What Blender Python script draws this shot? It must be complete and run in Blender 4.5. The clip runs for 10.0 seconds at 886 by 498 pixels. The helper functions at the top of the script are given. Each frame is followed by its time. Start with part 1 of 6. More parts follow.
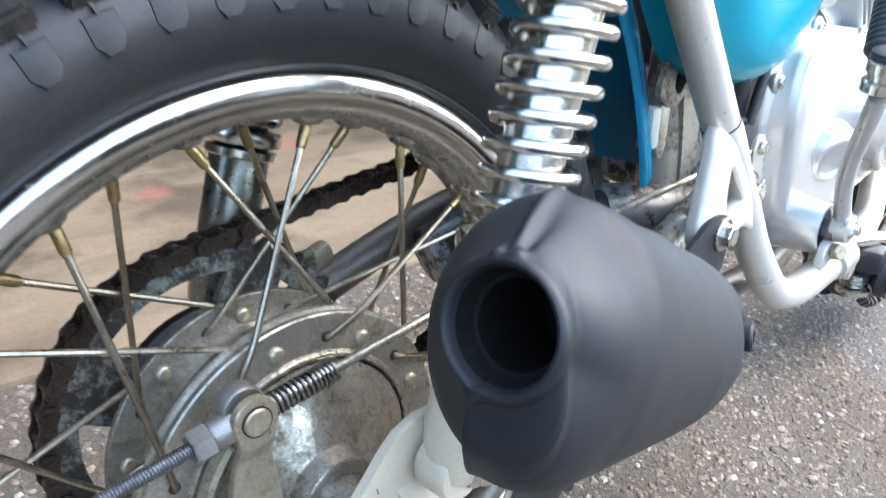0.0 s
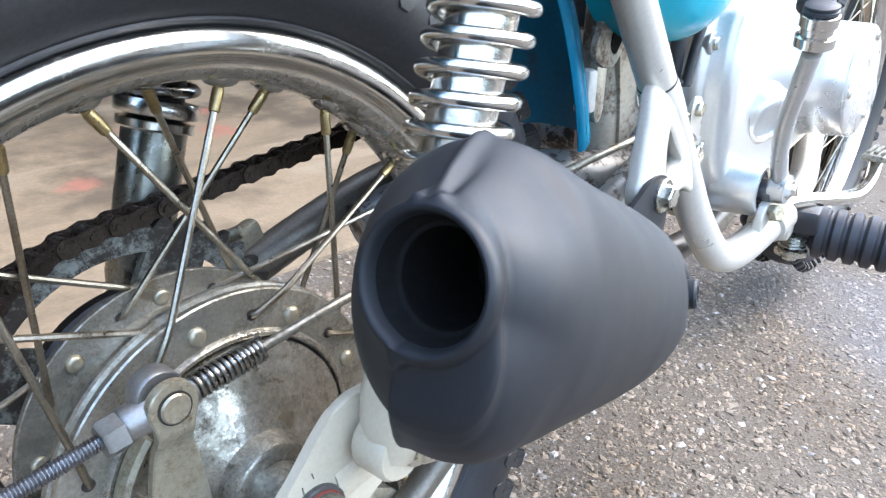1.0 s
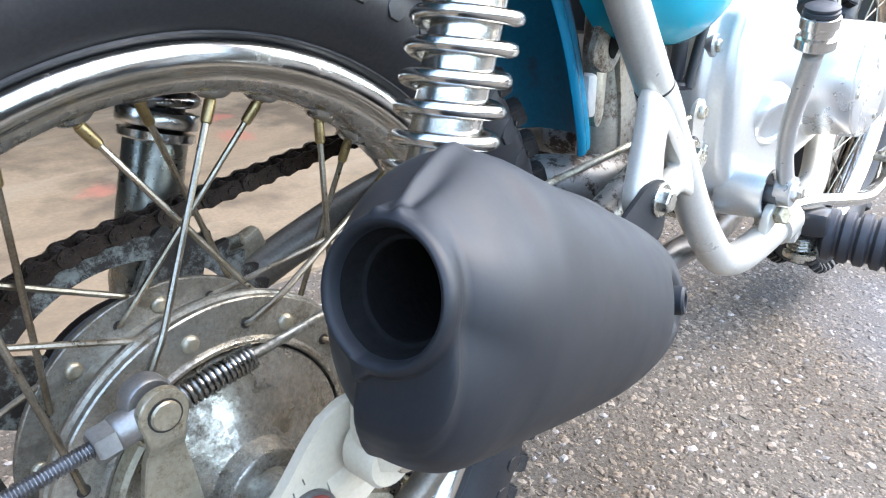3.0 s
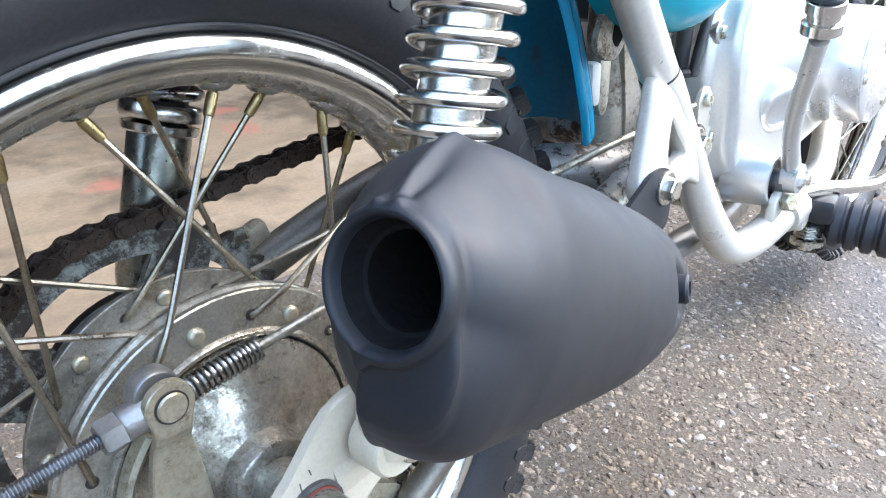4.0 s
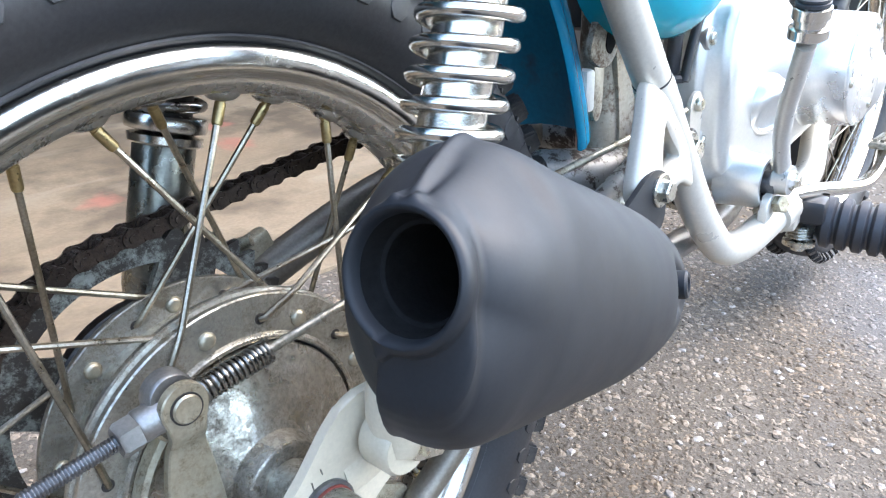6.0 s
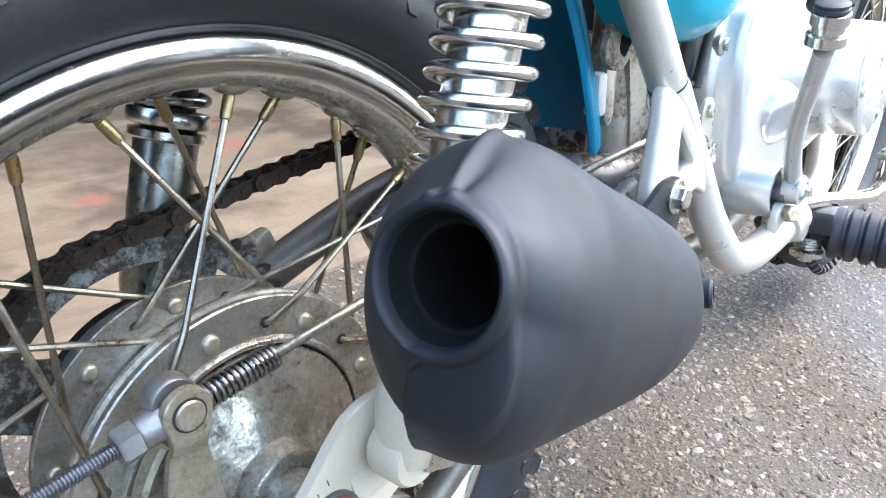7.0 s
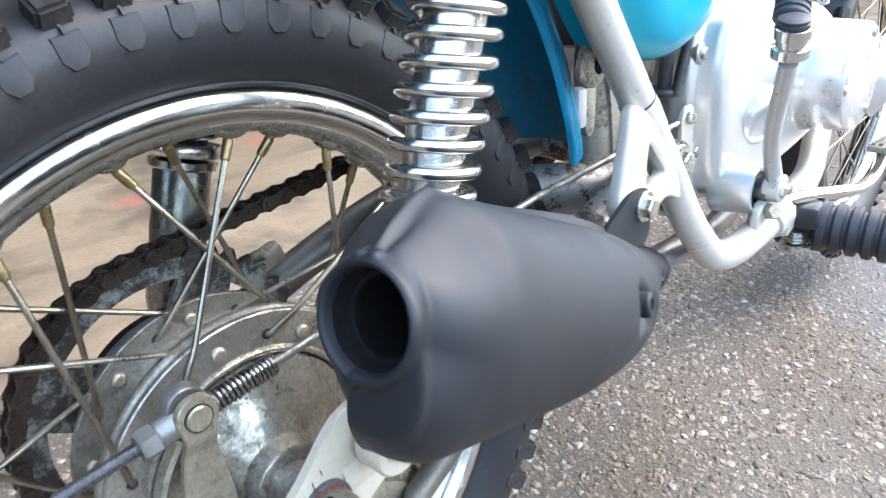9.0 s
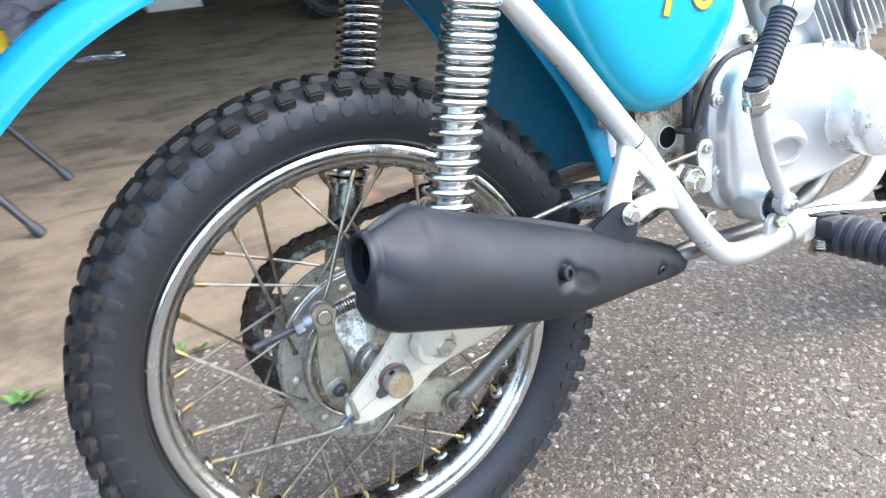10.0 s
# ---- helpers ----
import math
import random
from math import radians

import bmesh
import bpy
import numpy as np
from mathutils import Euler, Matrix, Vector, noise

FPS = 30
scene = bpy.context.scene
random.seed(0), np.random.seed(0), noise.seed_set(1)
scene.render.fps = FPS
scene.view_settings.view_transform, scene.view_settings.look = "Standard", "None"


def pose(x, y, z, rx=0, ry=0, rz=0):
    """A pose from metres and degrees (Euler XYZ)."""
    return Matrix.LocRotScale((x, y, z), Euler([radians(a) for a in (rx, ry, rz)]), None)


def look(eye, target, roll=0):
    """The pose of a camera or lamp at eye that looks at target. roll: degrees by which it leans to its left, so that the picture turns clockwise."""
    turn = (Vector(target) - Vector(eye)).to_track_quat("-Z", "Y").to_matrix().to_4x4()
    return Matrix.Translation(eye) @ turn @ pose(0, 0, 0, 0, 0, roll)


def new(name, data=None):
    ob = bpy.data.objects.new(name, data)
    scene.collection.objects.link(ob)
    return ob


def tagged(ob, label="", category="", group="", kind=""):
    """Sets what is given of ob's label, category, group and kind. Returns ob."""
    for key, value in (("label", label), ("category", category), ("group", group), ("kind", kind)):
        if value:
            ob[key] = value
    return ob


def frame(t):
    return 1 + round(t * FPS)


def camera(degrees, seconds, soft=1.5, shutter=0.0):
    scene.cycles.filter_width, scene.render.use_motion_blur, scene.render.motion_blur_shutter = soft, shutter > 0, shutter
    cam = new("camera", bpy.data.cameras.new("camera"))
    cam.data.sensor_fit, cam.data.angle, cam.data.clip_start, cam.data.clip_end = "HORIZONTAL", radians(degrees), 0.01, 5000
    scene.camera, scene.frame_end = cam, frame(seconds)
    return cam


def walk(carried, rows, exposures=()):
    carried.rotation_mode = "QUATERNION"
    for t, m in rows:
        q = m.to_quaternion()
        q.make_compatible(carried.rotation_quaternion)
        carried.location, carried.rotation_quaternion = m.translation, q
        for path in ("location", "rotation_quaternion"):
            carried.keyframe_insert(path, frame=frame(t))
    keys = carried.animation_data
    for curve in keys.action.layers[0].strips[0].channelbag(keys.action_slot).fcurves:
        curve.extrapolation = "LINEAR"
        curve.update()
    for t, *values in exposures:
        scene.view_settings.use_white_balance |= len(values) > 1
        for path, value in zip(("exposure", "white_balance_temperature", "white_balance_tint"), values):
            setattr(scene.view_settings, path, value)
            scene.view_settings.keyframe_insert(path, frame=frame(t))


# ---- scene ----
cam = camera(61.29, 10.0, soft=1.15, shutter=0.5)
PATH = [
    (0, (-0.1670, -0.2618, 0.4947), (0.4927, 0.3766, 0.0982), 5.75),
    (0.5, (-0.1505, -0.2433, 0.4741), (0.5236, 0.3624, 0.0513), 5.51),
    (1, (-0.1521, -0.2580, 0.4798), (0.5522, 0.3244, 0.0739), 5.34),
    (1.5, (-0.1494, -0.2666, 0.4840), (0.5489, 0.3330, 0.0931), 5.09),
    (2, (-0.1513, -0.2674, 0.4836), (0.5454, 0.3297, 0.0859), 5.27),
    (2.5, (-0.1460, -0.2677, 0.4840), (0.5457, 0.3334, 0.0838), 4.69),
    (4, (-0.1429, -0.2697, 0.4839), (0.5323, 0.3383, 0.0661), 3.45),
    (4.5, (-0.1420, -0.2733, 0.4906), (0.5289, 0.3408, 0.0751), 2.10),
    (5, (-0.1413, -0.2888, 0.5034), (0.5189, 0.3360, 0.0866), 0.45),
    (5.5, (-0.1532, -0.2828, 0.4931), (0.5202, 0.3326, 0.0834), 1.40),
    (7, (-0.1521, -0.2582, 0.4770), (0.5448, 0.3405, 0.0822), 3.98),
    (7.5, (-0.1478, -0.2638, 0.4822), (0.5487, 0.3376, 0.0908), 3.38),
    (8, (-0.1422, -0.2647, 0.4852), (0.5571, 0.3308, 0.0897), 3.00),
    (8.5, (-0.1470, -0.2695, 0.4855), (0.5421, 0.3299, 0.0783), 3.57),
    (9, (-0.1559, -0.2999, 0.5113), (0.4985, 0.3283, 0.0906), 1.31),
    (9.1, (-0.1597, -0.3149, 0.5179), (0.4814, 0.3184, 0.0844), 1.19),
    (9.2, (-0.1608, -0.3348, 0.5288), (0.4505, 0.3035, 0.0610), 0.48),
    (9.3, (-0.1636, -0.3583, 0.5451), (0.4253, 0.2932, 0.0668), -1.09),
    (9.4, (-0.1734, -0.3868, 0.5655), (0.3713, 0.3001, 0.0844), -2.51),
    (9.5, (-0.1843, -0.4176, 0.5885), (0.3019, 0.3106, 0.1055), -4.73),
    (9.6, (-0.1802, -0.4504, 0.6024), (0.2605, 0.3168, 0.1363), -5.14),
    (9.7, (-0.1775, -0.4780, 0.6151), (0.2621, 0.2885, 0.1468), -4.54),
    (9.8, (-0.1851, -0.5125, 0.6175), (0.2549, 0.2674, 0.1722), -4.57),
    (9.9, (-0.1815, -0.5442, 0.6130), (0.2291, 0.2597, 0.1827), -4.84),
    (10, (-0.1757, -0.5690, 0.6067), (0.2101, 0.2531, 0.1881), -4.71),
]
walk(cam, [(t, look(eye, target, roll)) for t, eye, target, roll in PATH],
     exposures=((0.0, 1.10, 7000, 10), (0.6, 1.17, 7000, 10), (1.2, 1.25, 7000, 10), (10.0, 1.25, 7000, 10)))

# ---------------------------------------------------------------- light
LEAN_DEG, PITCH_DEG, AXLE_H = 4.857, -0.907, 0.2475
world = bpy.data.worlds.new("sky")
scene.world = world
world.use_nodes = True
wn = world.node_tree.nodes
sky = wn.new("ShaderNodeTexSky")
sky.sky_type = 'NISHITA'
sky.sun_disc = False
sky.sun_elevation = radians(52)
sky.sun_rotation = radians(122)
sky.air_density = 1.1
sky.dust_density = 1.1
sky.ozone_density = 1.4
bg = wn["Background"]
bg.inputs["Strength"].default_value = 0.64
world.node_tree.links.new(sky.outputs["Color"], bg.inputs["Color"])
sun_data = bpy.data.lights.new("sun", 'SUN')
sun_data.energy = 1.15
sun_data.angle = radians(60)
sun_data.color = (1.0, 0.915, 0.79)
sun = new("sun", sun_data)
sun.matrix_world = look((2.65, -1.47, 3.55), (0.3, 0.0, 0.0))


# ---------------------------------------------------------------- materials
def material(name, base, rough=0.5, metal=0.0, second=None, amount=0.5, scale=30.0, fine=0.12, fine_scale=400.0,
             bump=0.0, bump_scale=300.0, spots=None, spot_scale=25.0, spot_cover=0.35, spot_rough=None, rough_var=0.1,
             coat=0.0, ior=1.5, island=0.0, obj_random=0.0, spot_soft=0.06, spot_rugged=0.65):
    """Procedural surface: two tones at one scale, grain at a finer one, optional sharp-edged spots, relief."""
    m = bpy.data.materials.new(name)
    m.use_nodes = True
    nt = m.node_tree
    b = nt.nodes["Principled BSDF"]
    L = nt.links.new
    tc = nt.nodes.new("ShaderNodeTexCoord")

    def noise_tex(sc, detail=4.0, rough_n=0.55):
        n = nt.nodes.new("ShaderNodeTexNoise")
        n.inputs["Scale"].default_value = sc
        n.inputs["Detail"].default_value = detail
        n.inputs["Roughness"].default_value = rough_n
        L(tc.outputs["Object"], n.inputs["Vector"])
        return n

    def ramp(src, lo, hi):
        r = nt.nodes.new("ShaderNodeMapRange")
        r.inputs["From Min"].default_value = lo
        r.inputs["From Max"].default_value = hi
        r.clamp = True
        L(src, r.inputs["Value"])
        return r.outputs["Result"]

    def mix(fac, a, c, mode='MIX'):
        x = nt.nodes.new("ShaderNodeMix")
        x.data_type = 'RGBA'
        x.blend_type = mode
        if isinstance(fac, float):
            x.inputs[0].default_value = fac
        else:
            L(fac, x.inputs[0])
        for sock, val in ((x.inputs[6], a), (x.inputs[7], c)):
            if isinstance(val, tuple):
                sock.default_value = (*val, 1.0)
            else:
                L(val, sock)
        return x.outputs[2]

    second = second or tuple(c * 0.7 for c in base)
    big = noise_tex(scale)
    f = ramp(big.outputs["Fac"], 0.5 - 0.25, 0.5 + 0.25)
    mul = nt.nodes.new("ShaderNodeMath")
    mul.operation = 'MULTIPLY'
    L(f, mul.inputs[0])
    mul.inputs[1].default_value = amount
    col = mix(mul.outputs[0], base, second)
    if fine:
        g = noise_tex(fine_scale, 3.0)
        gm = nt.nodes.new("ShaderNodeMapRange")
        gm.inputs["From Min"].default_value = 0.25
        gm.inputs["From Max"].default_value = 0.75
        gm.inputs["To Min"].default_value = 1.0 - fine
        gm.inputs["To Max"].default_value = 1.0 + fine
        L(g.outputs["Fac"], gm.inputs["Value"])
        comb = nt.nodes.new("ShaderNodeCombineColor")
        for i in range(3):
            L(gm.outputs["Result"], comb.inputs[i])
        col = mix(1.0, col, comb.outputs[0], 'MULTIPLY')
    if island or obj_random:
        if island:
            geo = nt.nodes.new("ShaderNodeNewGeometry")
            rnd, amt = geo.outputs["Random Per Island"], island
        else:
            oi = nt.nodes.new("ShaderNodeObjectInfo")
            rnd, amt = oi.outputs["Random"], obj_random
        rm = nt.nodes.new("ShaderNodeMapRange")
        rm.inputs["To Min"].default_value = 1.0 - amt
        rm.inputs["To Max"].default_value = 1.0 + amt
        L(rnd, rm.inputs["Value"])
        comb = nt.nodes.new("ShaderNodeCombineColor")
        for i in range(3):
            L(rm.outputs["Result"], comb.inputs[i])
        col = mix(1.0, col, comb.outputs[0], 'MULTIPLY')
    rsrc = nt.nodes.new("ShaderNodeMapRange")
    rsrc.inputs["From Min"].default_value = 0.3
    rsrc.inputs["From Max"].default_value = 0.7
    rsrc.inputs["To Min"].default_value = max(0.02, rough - rough_var)
    rsrc.inputs["To Max"].default_value = min(1.0, rough + rough_var)
    rn = noise_tex(scale * 2.3)
    L(rn.outputs["Fac"], rsrc.inputs["Value"])
    rough_out = rsrc.outputs["Result"]
    metal_out = None
    if spots:
        s = noise_tex(spot_scale, 9.0, spot_rugged)
        sm = ramp(s.outputs["Fac"], 1.0 - spot_cover - 0.12 - spot_soft / 2, 1.0 - spot_cover - 0.12 + spot_soft / 2)
        col = mix(sm, col, spots)
        if spot_rough is not None:
            rr = nt.nodes.new("ShaderNodeMix")
            rr.data_type = 'FLOAT'
            L(sm, rr.inputs[0])
            L(rough_out, rr.inputs[2])
            rr.inputs[3].default_value = spot_rough
            rough_out = rr.outputs[0]
        if metal:
            mm = nt.nodes.new("ShaderNodeMapRange")
            mm.inputs["To Min"].default_value = metal
            mm.inputs["To Max"].default_value = metal * 0.35
            L(sm, mm.inputs["Value"])
            metal_out = mm.outputs["Result"]
    L(col, b.inputs["Base Color"])
    L(rough_out, b.inputs["Roughness"])
    b.inputs["Metallic"].default_value = metal
    if metal_out:
        L(metal_out, b.inputs["Metallic"])
    b.inputs["IOR"].default_value = ior
    b.inputs["Coat Weight"].default_value = coat
    b.inputs["Coat Roughness"].default_value = 0.08
    if bump:
        bn = nt.nodes.new("ShaderNodeBump")
        bn.inputs["Strength"].default_value = bump
        bn.inputs["Distance"].default_value = 0.001
        h = noise_tex(bump_scale, 5.0)
        L(h.outputs["Fac"], bn.inputs["Height"])
        L(bn.outputs["Normal"], b.inputs["Normal"])
    return m


M_RUBBER = material("tyre rubber", (0.0158, 0.0158, 0.0175), 0.45, 0, (0.029, 0.028, 0.0275), 0.7, 14, 0.25, 500, 0.09, 900, ior=1.40,
                    spots=(0.058, 0.054, 0.049), spot_scale=90, spot_cover=0.17, spot_rough=0.8, spot_soft=0.10, spot_rugged=0.85)
M_TREAD = material("worn tread rubber", (0.012, 0.012, 0.013), 0.46, 0, (0.038, 0.033, 0.027), 0.75, 70, 0.3, 600, 0.5, 450, ior=1.38, obj_random=0.12,
                   spots=(0.060, 0.050, 0.040), spot_scale=60, spot_cover=0.25, spot_rough=0.85, spot_soft=0.2, spot_rugged=0.8)
M_CHROME = material("chrome", (0.71, 0.705, 0.675), 0.205, 1.0, (0.54, 0.505, 0.44), 0.7, 40, 0.05, 900, 0.05, 900,
                    spots=(0.30, 0.26, 0.20), spot_scale=70, spot_cover=0.22, spot_rough=0.5, rough_var=0.07, spot_soft=0.14, spot_rugged=0.85)
M_RIMIN = material("dull zinc rim well", (0.58, 0.58, 0.56), 0.28, 1.0, (0.42, 0.41, 0.38), 0.7, 50, 0.12, 700, 0.1, 600,
                   spots=(0.12, 0.09, 0.06), spot_scale=90, spot_cover=0.2, spot_rough=0.7)
M_SPOKE = material("aged steel spoke", (0.39, 0.35, 0.28), 0.35, 1.0, (0.17, 0.135, 0.09), 0.85, 60, 0.25, 900, 0.12, 800, obj_random=0.2)
M_BRASS = material("brassy nipple", (0.43, 0.325, 0.155), 0.36, 0.9, (0.17, 0.115, 0.055), 0.9, 110, 0.2, 900, 0.15, 800, obj_random=0.2)
M_ZINC = material("zinc plated steel", (0.455, 0.44, 0.385), 0.36, 0.87, (0.26, 0.24, 0.185), 0.85, 45, 0.24, 500, 0.18, 500,
                  spots=(0.10, 0.080, 0.05), spot_scale=48, spot_cover=0.33, spot_rough=0.65, spot_soft=0.12, spot_rugged=0.86)
M_YZINC = material("yellowed zinc steel", (0.40, 0.365, 0.275), 0.40, 0.65, (0.26, 0.22, 0.145), 0.8, 45, 0.18, 500, 0.2, 400,
                   spots=(0.13, 0.090, 0.045), spot_scale=60, spot_cover=0.30, spot_rough=0.7, spot_soft=0.12, spot_rugged=0.86)
M_PANEL = material("stained cast brake panel", (0.50, 0.475, 0.415), 0.28, 0.88, (0.29, 0.25, 0.18), 0.9, 34, 0.30, 420, 0.28, 260,
                   spots=(0.085, 0.068, 0.046), spot_scale=62, spot_cover=0.345, spot_rough=0.6, spot_soft=0.14, spot_rugged=0.88)
M_SPROCKET = material("greasy sprocket steel", (0.33, 0.35, 0.31), 0.5, 0.4, (0.17, 0.17, 0.14), 0.8, 30, 0.2, 500, 0.3, 400,
                      spots=(0.035, 0.028, 0.022), spot_scale=42, spot_cover=0.41, spot_rough=0.55, spot_soft=0.10, spot_rugged=0.85)
M_CHAIN = material("rusty oily chain", (0.078, 0.056, 0.043), 0.34, 0.6, (0.026, 0.018, 0.014), 0.7, 200, 0.3, 900, 0.4, 700, obj_random=0.25)
M_GREASE = material("black grease", (0.014, 0.012, 0.011), 0.5, 0, (0.03, 0.024, 0.02), 0.6, 60, 0.3, 500, 0.5, 300)
M_SILVER = material("silver paint", (0.60, 0.57, 0.505), 0.35, 0.45, (0.52, 0.485, 0.41), 0.7, 18, 0.07, 500, 0.05, 400,
                    spots=(0.16, 0.12, 0.09), spot_scale=40, spot_cover=0.105, spot_rough=0.7, spot_soft=0.10, spot_rugged=0.8)
# rust flecks, with extra darkening for uneven shade among the inner frame parts
M_SILVER_OLD_SHADE = material("rust-flecked silver paint with shade in it", (0.42, 0.39, 0.33), 0.42, 0.3, (0.25, 0.205, 0.145), 0.9, 22, 0.14, 400, 0.15, 300,
                        spots=(0.095, 0.052, 0.028), spot_scale=34, spot_cover=0.34, spot_rough=0.8, spot_soft=0.10, spot_rugged=0.85)
# real chips, but base and chip cover also darkened to carry the cross tube's shadow
M_CHIPPED_SHADE = material("chipped silver paint with shade in it", (0.29, 0.295, 0.29), 0.36, 0.4, (0.21, 0.19, 0.155), 0.7, 20, 0.08, 500, 0.08, 400,
                     spots=(0.040, 0.027, 0.020), spot_scale=42, spot_cover=0.37, spot_rough=0.6, spot_soft=0.04, spot_rugged=0.8)
M_CREAM = material("cream white paint", (0.57, 0.495, 0.375), 0.38, 0, (0.49, 0.41, 0.285), 0.7, 20, 0.07, 500, 0.10, 350,
                   spots=(0.16, 0.11, 0.07), spot_scale=40, spot_cover=0.19, spot_rough=0.6, coat=0.2, spot_soft=0.08, spot_rugged=0.8)
M_BLUE = material("turquoise blue paint", (0.0, 0.222, 0.365), 0.22, 0, (0.0, 0.195, 0.330), 0.5, 9, 0.03, 400, 0.02, 300,
                  spots=(0.20, 0.24, 0.25), spot_scale=60, spot_cover=0.12, spot_rough=0.6, rough_var=0.06, ior=1.42)
# darker copy of the turquoise: shade inside the mudguard put into the colour, plus dirt flecks
M_BLUESHADE = material("shaded turquoise paint with dirt flecks", (0.0, 0.115, 0.180), 0.42, 0, (0.01, 0.095, 0.145), 0.8, 12, 0.15, 300, 0.2, 300,
                      spots=(0.06, 0.05, 0.04), spot_scale=25, spot_cover=0.2, spot_rough=0.9, spot_soft=0.15)
# blue in the base colour stands in for the sky's sheen on the black
M_BLACK = material("sky-tinted matt black heat paint", (0.0086, 0.0108, 0.0144), 0.56, 0, (0.0146, 0.0148, 0.0152), 0.8, 12, 0.14, 700, 0.03, 900, rough_var=0.08, ior=1.42)
M_SOOT = material("soot", (0.006, 0.006, 0.006), 0.85, 0, (0.012, 0.011, 0.010), 0.6, 40, 0.3, 500, 0.3, 400, ior=1.2)
M_BLKRUB = material("black moulded rubber", (0.024, 0.025, 0.030), 0.50, 0, (0.040, 0.041, 0.045), 0.6, 40, 0.2, 700, 0.2, 600)
M_ALU = material("bare cast aluminium", (0.61, 0.615, 0.60), 0.34, 0.78, (0.555, 0.555, 0.535), 0.6, 14, 0.05, 500, 0.06, 350, rough_var=0.05)
M_KICK = material("worn plated lever steel", (0.53, 0.52, 0.50), 0.36, 0.65, (0.46, 0.45, 0.42), 0.7, 40, 0.08, 600, 0.06, 500,
                  spots=(0.34, 0.31, 0.26), spot_scale=90, spot_cover=0.07, spot_rough=0.6, spot_soft=0.12)
M_ALUDISC = material("satin aluminium cover", (0.68, 0.67, 0.645), 0.30, 0.75, (0.655, 0.64, 0.61), 0.5, 20, 0.05, 700, 0.05, 500)
M_BOLT = material("zinc bolt", (0.62, 0.60, 0.53), 0.3, 0.95, (0.42, 0.39, 0.31), 0.7, 90, 0.1, 700, 0.08, 600)
M_DARKSTEEL = material("dark weathered steel", (0.20, 0.18, 0.145), 0.45, 0.6, (0.12, 0.105, 0.085), 0.7, 40, 0.2, 500, 0.2, 400)
M_GREYSTEEL = material("bluish grey steel", (0.19, 0.195, 0.205), 0.34, 0.9, (0.11, 0.108, 0.108), 0.7, 60, 0.14, 700, 0.1, 600)
M_CLEVIS = material("dull grey clevis steel", (0.31, 0.305, 0.295), 0.42, 0.85, (0.215, 0.205, 0.185), 0.7, 60, 0.14, 700, 0.12, 600)
M_TEAL = material("glossy turquoise side cover paint", (0.0, 0.275, 0.365), 0.20, 0, (0.0, 0.250, 0.340), 0.5, 9, 0.03, 400, 0.02, 300, rough_var=0.05, ior=1.42)
M_SHOCKBODY = material("mottled grey shock body", (0.27, 0.265, 0.225), 0.28, 0.9, (0.12, 0.112, 0.088), 0.9, 38, 0.2, 400, 0.1, 400,
                       spots=(0.34, 0.33, 0.30), spot_scale=45, spot_cover=0.2, spot_rough=0.4, spot_soft=0.1)
M_TAN = material("rusty tan steel", (0.43, 0.335, 0.195), 0.42, 0.45, (0.27, 0.185, 0.095), 0.8, 120, 0.25, 600, 0.2, 500)
M_REDRING = material("worn red sealing ring", (0.28, 0.045, 0.03), 0.55, 0, (0.12, 0.06, 0.045), 0.8, 90, 0.15, 500)
M_YELLOW = material("yellow decal", (0.80, 0.52, 0.02), 0.4, 0, (0.75, 0.46, 0.02), 0.4, 60, 0.03, 500)
M_DECALDARK = material("dark decal edge", (0.10, 0.09, 0.08), 0.5)
M_WHITEPL = material("dirty white plastic", (0.62, 0.61, 0.57), 0.45, 0, (0.48, 0.45, 0.40), 0.7, 30, 0.08, 400)
M_ASPHALT = material("asphalt", (0.092, 0.077, 0.059), 0.85, 0, (0.064, 0.047, 0.031), 1.0, 4, 0.5, 420, 0.9, 420,
                     spots=(0.135, 0.116, 0.092), spot_scale=230, spot_cover=0.36, spot_soft=0.22)
M_STONE = material("asphalt aggregate", (0.195, 0.166, 0.132), 0.72, 0, (0.150, 0.107, 0.068), 1.0, 4, 0.25, 500, 0.5, 500, island=0.6)
M_STONE_L = material("pale aggregate", (0.33, 0.305, 0.275), 0.6, 0, (0.25, 0.22, 0.19), 0.8, 20, 0.2, 500, 0.4, 500, island=0.5)
M_CONCRETE = material("stained concrete", (0.245, 0.190, 0.128), 0.62, 0, (0.155, 0.113, 0.072), 0.9, 2.6, 0.14, 160, 0.35, 120,
                      spots=(0.100, 0.076, 0.052), spot_scale=3.5, spot_cover=0.33, spot_rough=0.6, spot_soft=0.12)


